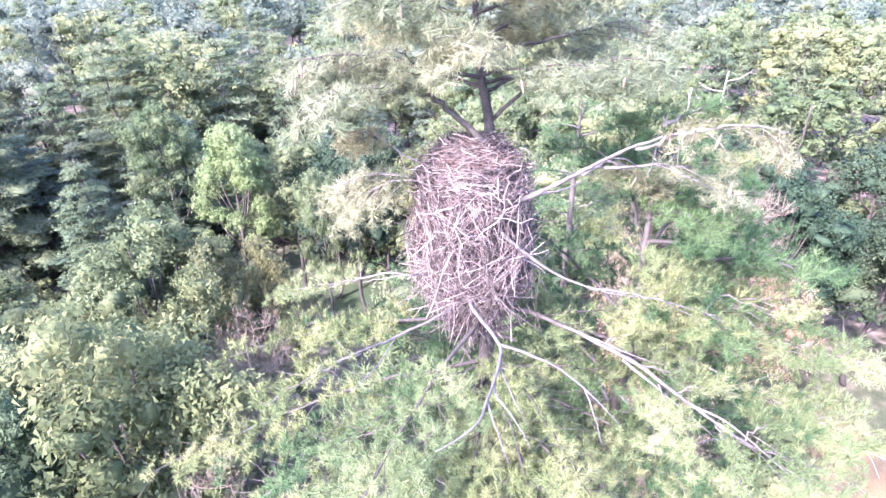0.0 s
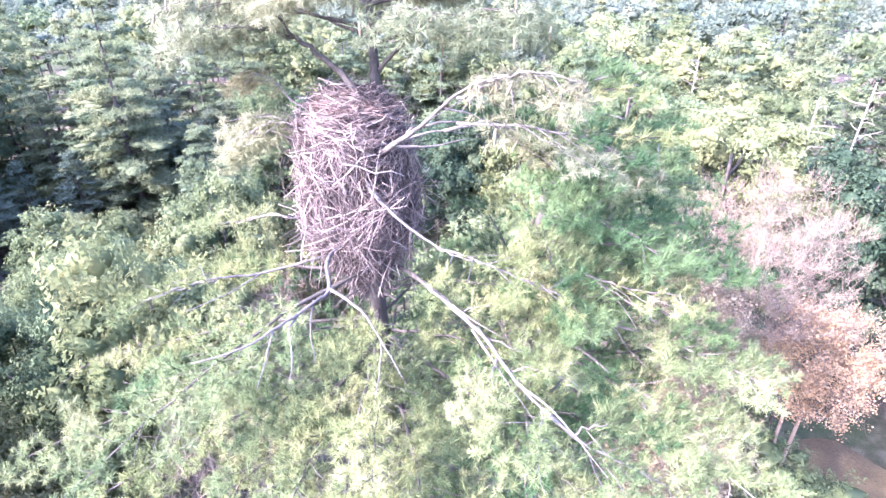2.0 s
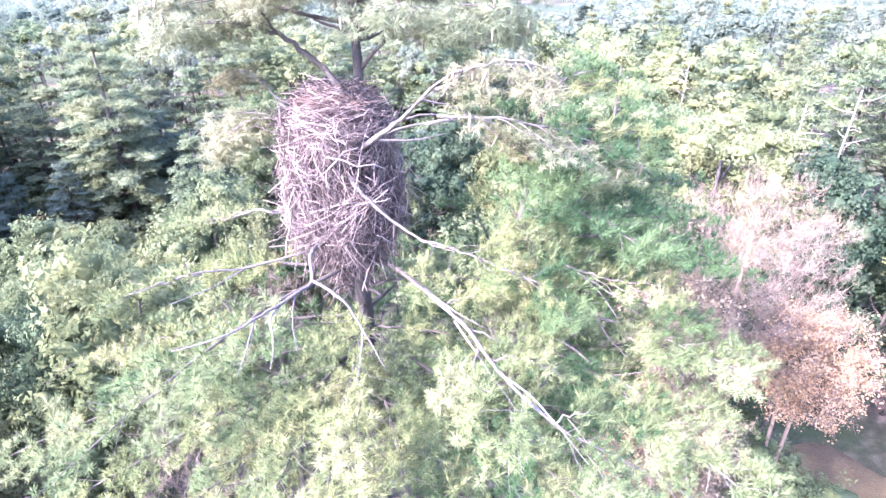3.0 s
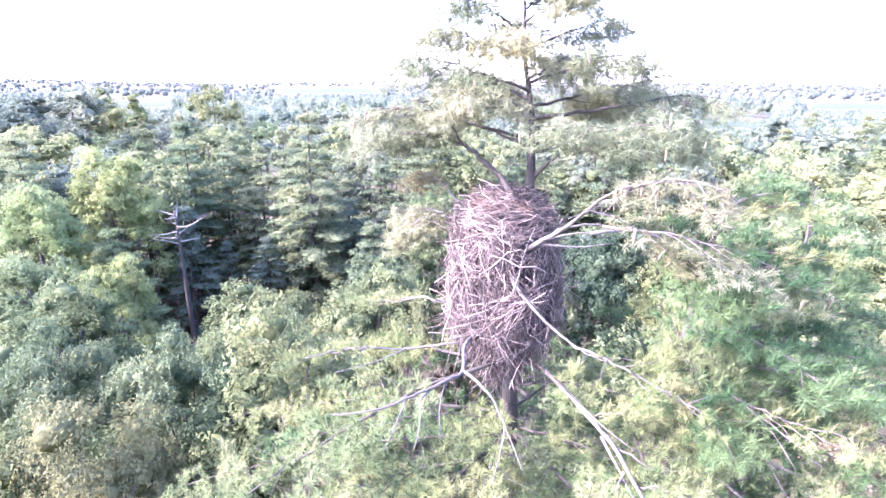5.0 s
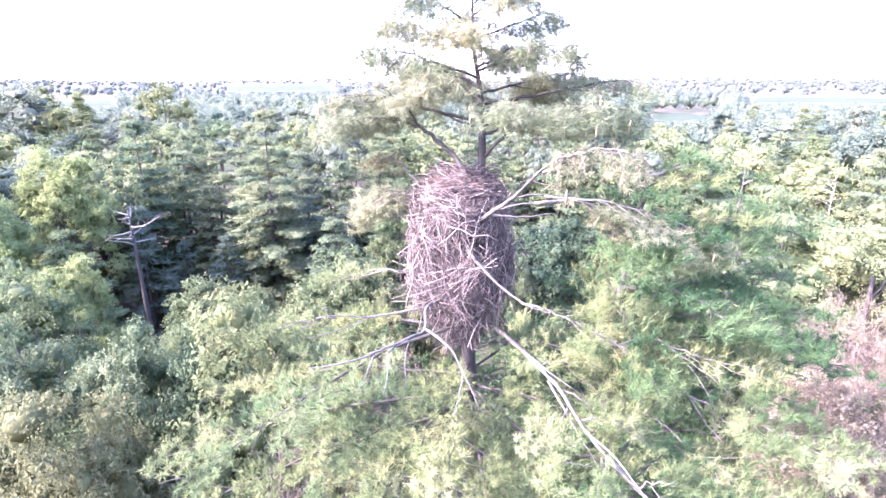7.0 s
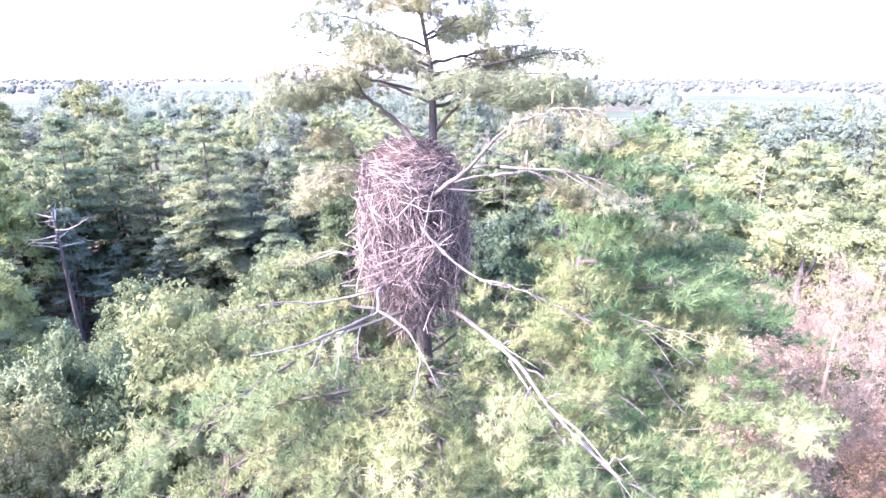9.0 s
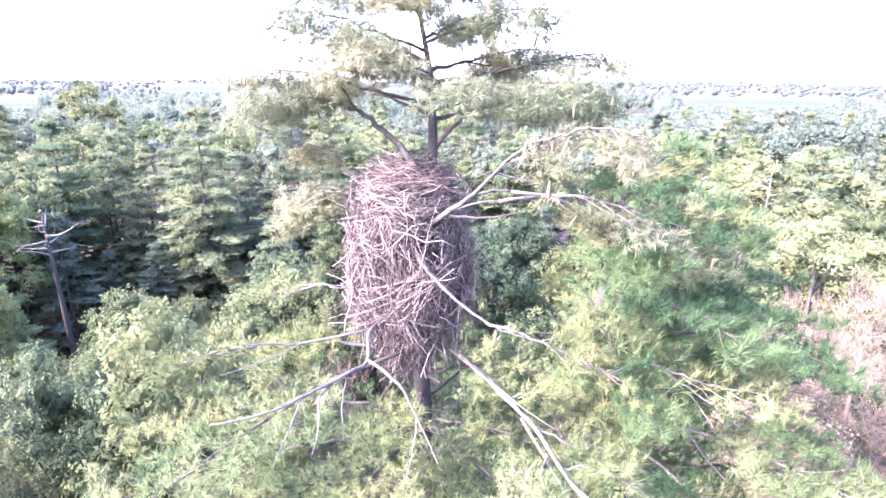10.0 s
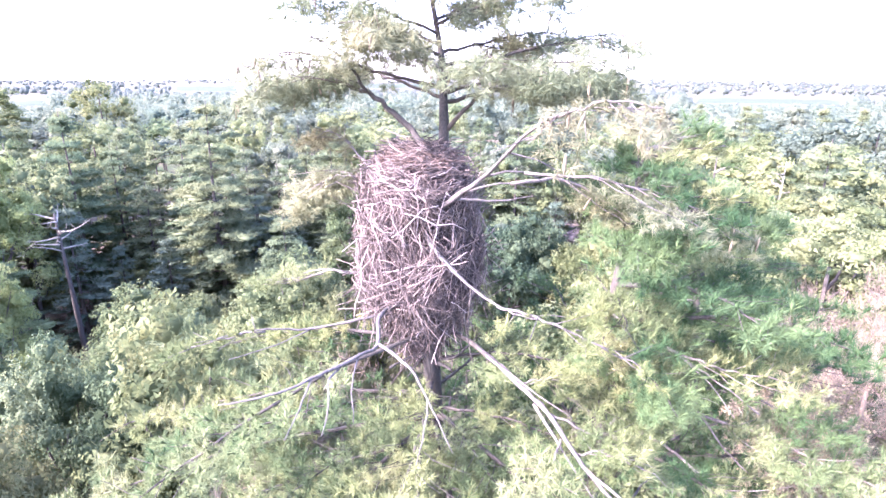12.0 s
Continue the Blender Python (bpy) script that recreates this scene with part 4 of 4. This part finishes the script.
BROAD_MID = [broadleaf_parts(s, 10, 2.6, 54, 2800, 0.27, m, limbs=8, lump=0.26) for s, m in ((61, LEAF), (62, LEAF), (63, LEAF_LIGHT), (64, LEAF), (65, LEAF_LIGHT))]
BROAD_SHADED = [broadleaf_parts(66, 10, 2.6, 54, 2200, 0.33, LEAF_SHADED_DEEP, limbs=8, lump=0.26)]
BUSHES = [broadleaf_parts(s, 10, 4.5, 16, 160, 1.1, LEAF, low=0.02, limbs=3) for s in (91, 92)]
BROAD_FAR = [broadleaf_parts(s, 10, 2.8, 36, 800, 0.46, m, limbs=3, lump=0.28) for s, m in ((71, LEAF_HAZED_MID), (72, LEAF), (73, LEAF_LIGHT))]
BROAD_DISTANT = [broadleaf_parts(s, 10, 2.9, 20, 300, 0.7, m, limbs=2, lump=0.33) for s, m in ((74, LEAF_HAZED_MID), (75, LEAF_HAZED_MID), (76, LEAF_LIGHT))]
PINES_MID = [conifer_parts(s, 10, 2.2, 12, 6, 4, 6, NEEDLE_HAZED, tuft=0.7) for s in (44, 45)]
PINES_HAZED = [conifer_parts(s, 10, 2.6, 12, 6, 4, 6, NEEDLE_HAZED_FIR, tuft=0.75, low=0.03) for s in (46, 47)]
PINES_FAR = [conifer_parts(s, 10, 2.2, 12, 5, 3, 4, NEEDLE_HAZED, tuft=1.1) for s in (81, 82)]

# pines that stand out
for x, y, h, r, k, t in ((-20.6, 38.4, 20.0, 1.0, 0, 0), (-34.0, 39.8, 19.1, 0.9, 1, 60), (-38.8, 27.2, 18.5, 1.0, 0, 200), (-12.5, 30.9, 12.5, 1.1, 1, 140), (-12.3, 45.1, 17.4, 0.95, 0, 80), (-9.5, 38.5, 13.0, 1.0, 2, 20),
                         (-12.0, 49.8, 16.8, 1.0, 2, 300), (-27.2, 46.3, 17.9, 0.9, 1, 220), (27.6, 36.5, 17.5, 1.0, 0, 100), (15.6, 36.7, 16.5, 1.0, 2, 30)):
    plant(WHITE_PINES[k], x, y, "tall forest pine with layered dark green boughs", "pine_tree", t, h / 10 * r, 1 / r)
plant(PINES_LIGHT[0], -28.5, 23.5, "young pine with light yellow-green boughs", "pine_tree", 10, 1.56, 0.83)
plant(PINES_LIGHT[0], -30.5, 18.5, "young pine with light yellow-green boughs", "pine_tree", 130, 1.4, 0.9)
far_group = "trees of the wood"
for x, y, h, r, k, t in ((-73.5, 67.8, 21.6, 1.3, 0, 0), (-76.0, 79.0, 21.5, 1.1, 1, 50), (-77.4, 63.6, 20.7, 1.2, 0, 110), (-71.3, 101.6, 22.3, 0.9, 1, 150)):
    plant(BROAD_FAR[k], x, y, "tall dark green tree above the distant tree line", "broadleaf_tree", t, h / 10 * r, 1 / r)

# broadleaved trees that stand out
for x, y, h, r, kind, k, t, label in (
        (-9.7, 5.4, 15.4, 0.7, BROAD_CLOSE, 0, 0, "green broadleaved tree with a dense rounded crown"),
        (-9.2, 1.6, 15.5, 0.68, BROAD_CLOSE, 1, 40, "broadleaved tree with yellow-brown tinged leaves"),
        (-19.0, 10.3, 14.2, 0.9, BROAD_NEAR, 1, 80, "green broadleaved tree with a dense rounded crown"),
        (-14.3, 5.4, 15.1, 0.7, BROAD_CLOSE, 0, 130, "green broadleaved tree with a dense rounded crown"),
        (-14.7, 16.7, 11.9, 1.1, BROAD_NEAR, 1, 200, "green broadleaved tree with a dense rounded crown"),
        (-10.7, 16.6, 11.5, 0.8, BROAD_NEAR, 4, 20, "green broadleaved tree with a dense rounded crown"),
        (-7.2, 15.8, 14.0, 0.9, BROAD_NEAR, 1, 70, "green broadleaved tree with a dense rounded crown"),
        (-4.0, 30.1, 14.0, 0.85, BROAD_YELLOW, 0, 70, "yellow-green broadleaved tree with a tall airy crown"),
        (-8.5, 35.6, 13.8, 0.8, BROAD_NEAR, 5, 70, "green broadleaved tree with a dense rounded crown"),
        (-5.1, 16.3, 13.1, 0.65, BROAD_NEAR, 2, 260, "broadleaved tree with yellow-brown tinged leaves"),
        (-3.4, 16.5, 12.4, 0.6, BROAD_NEAR, 2, 310, "broadleaved tree with yellow-brown tinged leaves"),
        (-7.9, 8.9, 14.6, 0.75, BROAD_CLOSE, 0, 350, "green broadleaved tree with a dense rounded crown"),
        (-0.4, 31.5, 12.8, 0.9, BROAD_NEAR, 3, 160, "light green broadleaved tree with an airy crown"),
        (0.6, 24.2, 12.6, 0.45, BROAD_NEAR, 3, 280, "light green broadleaved tree with an airy crown"),
        (-33.4, 29.7, 17.2, 0.85, BROAD_YELLOW, 0, 0, "yellow-green broadleaved tree with a tall airy crown"),
        (-22.8, 17.4, 13.0, 0.7, BROAD_YELLOW, 0, 200, "yellow-green broadleaved tree with a tall airy crown"),
        (-27.5, 16.5, 13.4, 0.85, BROAD_NEAR, 3, 40, "light green broadleaved tree with an airy crown"),
        (-15.2, 21.5, 10.8, 0.9, BROAD_NEAR, 4, 300, "green broadleaved tree with a dense rounded crown"),
        (-33.0, 22.3, 15.8, 0.9, BROAD_YELLOW, 0, 120, "yellow-green broadleaved tree with a tall airy crown"),
        (21.6, 15.6, 14.4, 0.9, BROAD_SHADED, 0, 120, "green broadleaved tree with a dense rounded crown"),
        (18.6, 12.8, 12.4, 0.75, BROAD_SHADED, 0, 190, "green broadleaved tree with a dense rounded crown"),
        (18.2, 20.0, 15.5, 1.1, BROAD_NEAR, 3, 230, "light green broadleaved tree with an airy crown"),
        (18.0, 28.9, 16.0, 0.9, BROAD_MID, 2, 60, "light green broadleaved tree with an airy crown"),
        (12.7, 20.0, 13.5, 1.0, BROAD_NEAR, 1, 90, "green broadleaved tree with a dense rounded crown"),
        (23.3, 12.6, 13.1, 0.9, BROAD_SHADED, 0, 30, "green broadleaved tree with a dense rounded crown"),
        (3.3, 27.0, 12.8, 0.9, BROAD_SHADED, 0, 10, "deep green broadleaved tree behind the nest pine, shade put into its leaf colour"),
        (5.6, 28.5, 13.2, 0.9, BROAD_SHADED, 0, 130, "deep green broadleaved tree behind the nest pine, shade put into its leaf colour"),
        (1.6, 30.0, 12.2, 0.9, BROAD_SHADED, 0, 250, "deep green broadleaved tree behind the nest pine, shade put into its leaf colour"),
        (28.0, 9.8, 10.5, 1.1, BROAD_SHADED, 0, 75, "deep green broadleaved tree behind the clearing"),
        (31.5, 14.0, 12.5, 1.1, BROAD_SHADED, 0, 15, "deep green broadleaved tree behind the clearing"),
        (27.0, 13.8, 9.5, 1.1, BROAD_SHADED, 0, 140, "deep green broadleaved tree behind the clearing"),
        (22.4, 13.4, 6.8, 1.1, BROAD_SHADED, 0, 200, "deep green broadleaved tree behind the clearing"),
        (29.5, 6.0, 10.0, 1.0, BROAD_SHADED, 0, 260, "deep green broadleaved tree behind the clearing"),
        (20.1, 15.5, 13.5, 0.9, BROAD_NEAR, 4, 200, "green broadleaved tree with a dense rounded crown"),
        (8.2, 26.0, 13.0, 1.0, BROAD_NEAR, 0, 10, "green broadleaved tree with a dense rounded crown")):
    plant(kind[k], x, y, label, "broadleaf_tree", t, h / 10 * r, 1 / r, group=far_group)


# fields beyond the wood: bearing, half width (degrees), near and far edge (metres)
FIELDS = ((74, 3.0, 340, 420), (63, 6, 680, 900), (84, 4, 1000, 1500), (129.5, 2.5, 600, 760), (113, 5, 1300, 2000), (98, 4, 1500, 2300))


def sight_limit(x, y):
    """The height above which a tree there would hide the field behind it."""
    r, a = math.hypot(x, y + 6), math.degrees(math.atan2(y + 6, x))
    return min([21.5 * (1 - r / near) for fa, fw, near, far in FIELDS if abs(a - fa) < fw and r < near] + [99.0])


def land(x, y):
    """The rise of the distant country."""
    far = max(0.0, min(1.0, (math.hypot(x, y) - 900) / 1800))
    return far * (16 + 24 * noise.noise((x * 0.0009, y * 0.0009, 3.0)))


def fill_wood():
    """The rest of the wood: trees wherever there is room, in a wide fan round the walk."""
    rng = np.random.default_rng(77)
    taken = [(o.location.x, o.location.y, 3.2) for o in bpy.data.objects if o.parent is None and "tree" in o.name and o.location.length > 1]
    taken += [(-3.8, 10.1, 3.0), (-5.2, 8.6, 3.0), (-4.4, 3.3, 3.0), (3.5, 20, 3.5), (5.5, 24, 3.0), (11.3, 7.3, 4.5), (9.4, 5.6, 3), (12.6, 5.1, 3.5), (19, 9.5, 5.0), (22.5, 9, 5.0), (16, 8.5, 3.5), (21.5, 6, 3.5), (23.2, 21.3, 2.5), (28.6, 24.4, 2.5), (24.7, 37.1, 2.0), (-27.7, 29.6, 2.5), (21.8, 19, 2.5), (27, 22, 2.5)]
    count = 0
    for n in range(12000):
        near = 1500 <= n < 2600
        r = rng.uniform(48, 66) if n < 1500 else rng.uniform(12.5, 27) if near else 15 + 165 * rng.random() ** 0.8
        a = radians(rng.uniform(62, 160) if n < 1500 else rng.uniform(104, 165) if near else rng.uniform(6, 170))
        x, y = r * math.cos(a), -6 + r * math.sin(a)
        if (y < -4 and abs(x) < 12) or (x > 10 and r < 26):
            continue
        gap = 3.0 if n < 1500 else 2.3 if near else 3.3 + r * 0.022
        if any((x - px) ** 2 + (y - py) ** 2 < (0.5 * (gap + pr)) ** 2 * 1.25 for px, py, pr in taken):
            continue
        taken.append((x, y, gap))
        left = x < 0.3 * (y + 6)
        if left and r < 48:
            h, kinds = 21.6 - 0.385 * r - rng.uniform(0, 1.6), (BROAD_NEAR if r < 29 else BROAD_MID)
            h = max(h, rng.uniform(2.5, 4.5))
            if r > 22 and abs((x - 0.5) * 36.5 + (y + 7.2) * 28.3) / 46.2 < 2.0:
                h = min(h, 19.6 - 0.36 * r)
            if r > 20 and abs((x + 2) * 36 + (y + 6) * 2) / 36 < 2.6:
                h *= 0.7
            if x > -0.05 * (y + 6) - 2 and r > 30:
                h, kinds = rng.uniform(7, 11) * (1.1 if r > 40 else 0.9), PINES_HAZED
        elif left and r < 53:
            h, kinds = rng.uniform(8, 12.5), PINES_HAZED
        elif left and r < 66:
            h, kinds = rng.uniform(12, 17.5), (PINES_MID if rng.random() < 0.6 else BROAD_FAR)
        elif r < 55:
            h, kinds = rng.uniform(12.5, 16.0) + 0.03 * r, ((BROAD_NEAR if r < 30 else BROAD_MID if r < 50 else BROAD_FAR) if rng.random() < 0.85 else PINES_MID)
        else:
            h, kinds = rng.uniform(13.5, 17.5), ((BROAD_FAR if r < 92 else BROAD_DISTANT) if rng.random() < 0.75 else PINES_FAR)
        h = min(h, sight_limit(x, y))
        if h < 2.5:
            continue
        k = rng.integers(len(kinds)) if kinds is not BROAD_NEAR else rng.choice((0, 1, 3, 4, 5))
        w = rng.uniform(0.6, 0.8) if near else rng.uniform(0.85, 1.25)
        pine = kinds is PINES_FAR or kinds in (PINES_MID, PINES_HAZED)
        plant(kinds[k], x, y, "dark green pine of the surrounding wood" if pine else "broadleaved tree of the surrounding wood", "pine_tree" if pine else "broadleaf_tree",
              rng.uniform(0, 360), h / 10 * w, 1 / w, group=far_group)
        count += 1
        if count > 440:
            break
    for n in range(400):
        r, a = 24 + 90 * rng.random() ** 0.7, radians(rng.uniform(176, 364))
        x, y = r * math.cos(a), -6 + r * math.sin(a)
        if any((x - px) ** 2 + (y - py) ** 2 < 49 for px, py, pr in taken):
            continue
        taken.append((x, y, 5.0))
        h, w = rng.uniform(11, 15.5), rng.uniform(0.9, 1.3)
        plant(BROAD_DISTANT[n % 3], x, y, "broadleaved tree of the surrounding wood", "broadleaf_tree", rng.uniform(0, 360), h / 10 * w, 1 / w, group=far_group)
        count += 1
        if count > 500:
            break


fill_wood()


def understory():
    rng = np.random.default_rng(15)
    for n in range(150):
        r = rng.uniform(12, 66)
        a = radians(rng.uniform(25, 160))
        x, y = r * math.cos(a), -6 + r * math.sin(a)
        if (x > 0 and r < 36) or r < 16:
            continue
        h = rng.uniform(2.2, 4.5) + (rng.uniform(0, 2.5) if 34 < r < 60 else 0)
        plant(BUSHES[n % 2], x, y, "leafy green undergrowth bush on the forest floor", "bush", rng.uniform(0, 360), h / 10 * 1.15, 0.85, group="undergrowth of the wood", category="bush")


understory()
for x, y, h, k in ((12.2, 4.2, 9.0, 0), (13.6, 10.8, 9.0, 1)):
    plant(BROAD_MID[k], x, y, "young leafy green tree at the edge of the clearing", "broadleaf_tree", 40 * x, h / 10 * 1.2, 0.85, group=far_group)


# ---------- dead trees ----------
def snag(x, y, z_top, r0, seed, label, lean=(0, 0), branches=9, low=0.6, reach=1.6, bark=BARK_DEAD):
    rng = np.random.default_rng(seed)
    tree = tagged(new("dead_tree"), label, "tree")
    g = Geo()
    pts = [(x, y, -0.1), (x + lean[0] * 0.5, y + lean[1] * 0.5, z_top * 0.5), (x + lean[0], y + lean[1], z_top)]
    line = spline(pts, 18)
    tube(g, line, np.linspace(r0, r0 * 0.25, 18), 8, 0.08, rng)
    part("trunk", g, bark, tree, smooth=True)
    for i in range(branches):
        zz = z_top * (low + (0.98 - low) * (i + rng.uniform(0, 0.6)) / branches)
        p = trunk_at(line, zz)
        a = rng.uniform(0, 6.28)
        ln = reach * rng.uniform(0.4, 1.0)
        d = np.array([math.cos(a), math.sin(a), rng.uniform(-0.05, 0.6)])
        b = Geo()
        l2 = spline([p, p + d * ln * 0.5 + rng.normal(size=3) * 0.08, p + d * ln + rng.normal(size=3) * 0.12], 7)
        tube(b, l2, np.linspace(r0 * 0.3, 0.012, 7), 5, 0.05, rng)
        for _ in range(2):
            k = rng.integers(3, 6)
            tube(b, spline([l2[k], l2[k] + unit(d + rng.normal(size=3) * 0.6) * ln * 0.3], 3), [0.02, 0.015, 0.006], 4)
        part("branch", b, BARK_DEAD, tree, smooth=True)
    return tree


snag(-27.7, 29.6, 12.6, 0.26, 5, "leaning bleached dead trunk with broken branch stubs", (-0.5, 0.2), 12, 0.78, 3.0, BARK)
snag(23.2, 21.3, 15.4, 0.12, 6, "bare bleached dead tree with a few upright branches", (0.2, 0.2), 7, 0.78, 1.6)
snag(28.6, 24.4, 15.4, 0.13, 7, "bare bleached dead tree with a few upright branches", (0.9, 0.4), 9, 0.75, 1.8)
snag(24.7, 37.1, 15.7, 0.12, 8, "bare bleached dead tree with short side branches", (0.2, 0.0), 16, 0.7, 1.4)


def twiggy_tree(x, y, height, radius, seed, label, leaves=0, leaf_mat=None, bark=BARK_TWIG, low=0.5, stems=1, name="dead_tree", category="tree", twigs=240, leaf=0.062):
    """A bare crown that grows twig by twig from the nearest wood, with some withered leaves left on it."""
    rng = np.random.default_rng(seed)
    tree = tagged(new(name), label, category)
    tree.location = (x, y, 0)
    wood, nodes, tips = Geo(), [], []
    for k in range(stems):
        off = rng.normal(size=3) * (0.0 if stems == 1 else radius * 0.3)
        line = spline([(off[0] * 0.3, off[1] * 0.3, -0.1), (off[0] * 0.8, off[1] * 0.8, height * low), (off[0], off[1], height * (low + 0.75 * (1 - low)))], 12)
        tube(wood, line, np.linspace(0.013 * height / stems ** 0.5, 0.03, 12), 7, 0.05, rng)
        nodes += [p for p in spline(line, 40) if p[2] > height * low * 0.85]
    aim = unit(rng.normal(size=(twigs, 3))) * rng.uniform(0.15, 1.0, twigs)[:, None] ** 0.5
    half = height * (1 - low) / 2
    aim = aim * np.array([radius, radius, half]) + np.array([0, 0, height - half])
    aim = aim[np.argsort(np.linalg.norm(aim - np.array([0, 0, height * low]), axis=1))]
    for e in aim:
        near = np.array(nodes)
        gap = np.linalg.norm(near - e, axis=1) + np.maximum(0, near[:, 2] - e[2]) * 1.5
        p = near[np.argmin(gap)]
        ln = np.linalg.norm(e - p)
        l2 = spline([p, (p + e) / 2 + rng.normal(size=3) * 0.1 * ln - (0, 0, 0.06 * ln), e], 6)
        tube(wood, l2, np.linspace(0.007 + 0.008 * ln, 0.004, 6), 4)
        nodes += [l2[3], l2[4], l2[5]]
        for _ in range(5):
            k = rng.integers(2, 6)
            f = l2[k] + unit((e - p) / max(ln, 0.1) + rng.normal(size=3) * 0.75 + (0, 0, 0.2)) * rng.uniform(0.2, 0.55)
            tube(wood, [l2[k], (l2[k] + f) / 2 + rng.normal(size=3) * 0.03, f], [0.007, 0.005, 0.003], 3)
            tips += [f, (l2[k] + f) / 2]
    part("trunk", wood, bark, tree, smooth=True)
    tips = np.array(tips)
    hair = [(np.array([(-0.012, 0, 0), (0.012, 0, 0.05), (0.0, 0.06, 1.0)]), np.array([(0, 1, 2)]))]
    fine = np.repeat(tips, 6, axis=0)
    g = Geo()
    scatter(g, hair, fine, rng.normal(size=fine.shape) + (fine - np.array([0, 0, height * low])) * 0.35 + (0, 0, 0.4), rng.uniform(0.15, 0.4, len(fine)), rng)
    tagged(part("fine_twig_mass", g, bark, tree), kind="stuff")
    if leaves:
        pick = rng.integers(len(tips), size=leaves)
        g = Geo()
        scatter(g, LEAVES, tips[pick] + rng.normal(size=(leaves, 3)) * 0.1, rng.normal(size=(leaves, 3)) + (0, 0, 0.5), leaf * rng.uniform(0.6, 1.3, leaves), rng)
        part("crown", g, leaf_mat, tree)
    return tree


twiggy_tree(11.3, 7.3, 16.8, 2.9, 31, "dying tree with a bare pinkish-grey twig crown", 1800, LEAF_BROWN, low=0.55, twigs=560)
twiggy_tree(12.7, 5.2, 13.3, 1.6, 32, "small tree with rust-orange autumn leaves", 19000, LEAF_RUST, low=0.72, twigs=170, stems=2, leaf=0.06)
twiggy_tree(9.3, 7.0, 14.8, 1.7, 33, "small tree with withered orange-brown leaves", 10000, LEAF_BROWN, low=0.6, twigs=170, leaf=0.08)
twiggy_tree(9.4, 5.6, 10.9, 1.9, 34, "brown withered bushy tree", 12000, LEAF_BROWN, low=0.5, stems=3, twigs=200, leaf=0.085)
twiggy_tree(8.2, 4.7, 11.6, 1.8, 38, "brown withered bushy tree", 11000, LEAF_BROWN, low=0.5, stems=3, twigs=190, leaf=0.085)
twiggy_tree(-3.8, 10.1, 13.2, 1.6, 37, "bare grey twiggy dead tree below the pine", low=0.5, twigs=120)
twiggy_tree(-5.2, 8.6, 12.6, 1.5, 35, "bare grey twiggy dead tree below the pine", low=0.5, twigs=130)
twiggy_tree(-4.4, 3.3, 13.3, 1.5, 36, "bare grey twiggy dead tree below the pine", low=0.5, twigs=130)


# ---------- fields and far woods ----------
def far_country():
    rng = np.random.default_rng(99)
    for fa, fw, near, far in FIELDS:
        g, v = Geo(), []
        edge = 1 + 0.12 * rng.normal(size=(2, 13))
        for i, r in enumerate(np.linspace(near, far, 9)):
            for j, a in enumerate(np.linspace(fa - fw, fa + fw, 13)):
                rr = near + (r - near) * edge[1, j] + (far - r) * 0.3 * (edge[0, j] - 1)
                x, y = rr * math.cos(radians(a)), -6 + rr * math.sin(radians(a))
                v.append((x, y, land(x, y) + (0.6 if 0 < i < 8 and 0 < j < 12 else -1.0)))
        i, j = np.meshgrid(np.arange(8), np.arange(12), indexing="ij")
        g.add(v, None, np.stack([i * 13 + j, i * 13 + j + 1, (i + 1) * 13 + j + 1, (i + 1) * 13 + j], -1).reshape(-1, 4)[:, ::-1])
        tagged(part("field", g, FIELD), "pale dry farm field among distant woods", "field", kind="structure")
    woods = []
    # two depths of wood, each with its haze mixed into the leaf colour
    for lo, hi, count, mat in ((172, 520, 2300, LEAF_HAZED_FAR), (500, 2900, 3600, LEAF_HAZED_HORIZON)):
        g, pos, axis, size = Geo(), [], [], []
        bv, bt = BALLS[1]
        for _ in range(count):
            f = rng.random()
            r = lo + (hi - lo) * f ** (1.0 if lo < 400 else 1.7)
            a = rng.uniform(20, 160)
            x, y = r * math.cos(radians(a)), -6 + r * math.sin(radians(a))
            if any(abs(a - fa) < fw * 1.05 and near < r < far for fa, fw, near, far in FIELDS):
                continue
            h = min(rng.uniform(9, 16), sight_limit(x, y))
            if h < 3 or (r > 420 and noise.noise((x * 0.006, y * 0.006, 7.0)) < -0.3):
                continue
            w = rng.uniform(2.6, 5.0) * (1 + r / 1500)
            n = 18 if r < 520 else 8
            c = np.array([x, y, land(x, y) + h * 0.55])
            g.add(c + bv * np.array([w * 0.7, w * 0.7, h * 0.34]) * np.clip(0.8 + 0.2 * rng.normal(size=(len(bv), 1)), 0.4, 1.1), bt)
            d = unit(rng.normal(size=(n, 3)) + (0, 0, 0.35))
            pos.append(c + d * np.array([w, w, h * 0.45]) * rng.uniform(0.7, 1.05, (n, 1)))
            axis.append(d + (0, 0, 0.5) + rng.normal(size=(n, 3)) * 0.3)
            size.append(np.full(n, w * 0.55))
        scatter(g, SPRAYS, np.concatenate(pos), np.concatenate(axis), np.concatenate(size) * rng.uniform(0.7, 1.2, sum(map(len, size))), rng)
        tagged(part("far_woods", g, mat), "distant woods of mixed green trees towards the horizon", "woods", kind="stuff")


far_country()
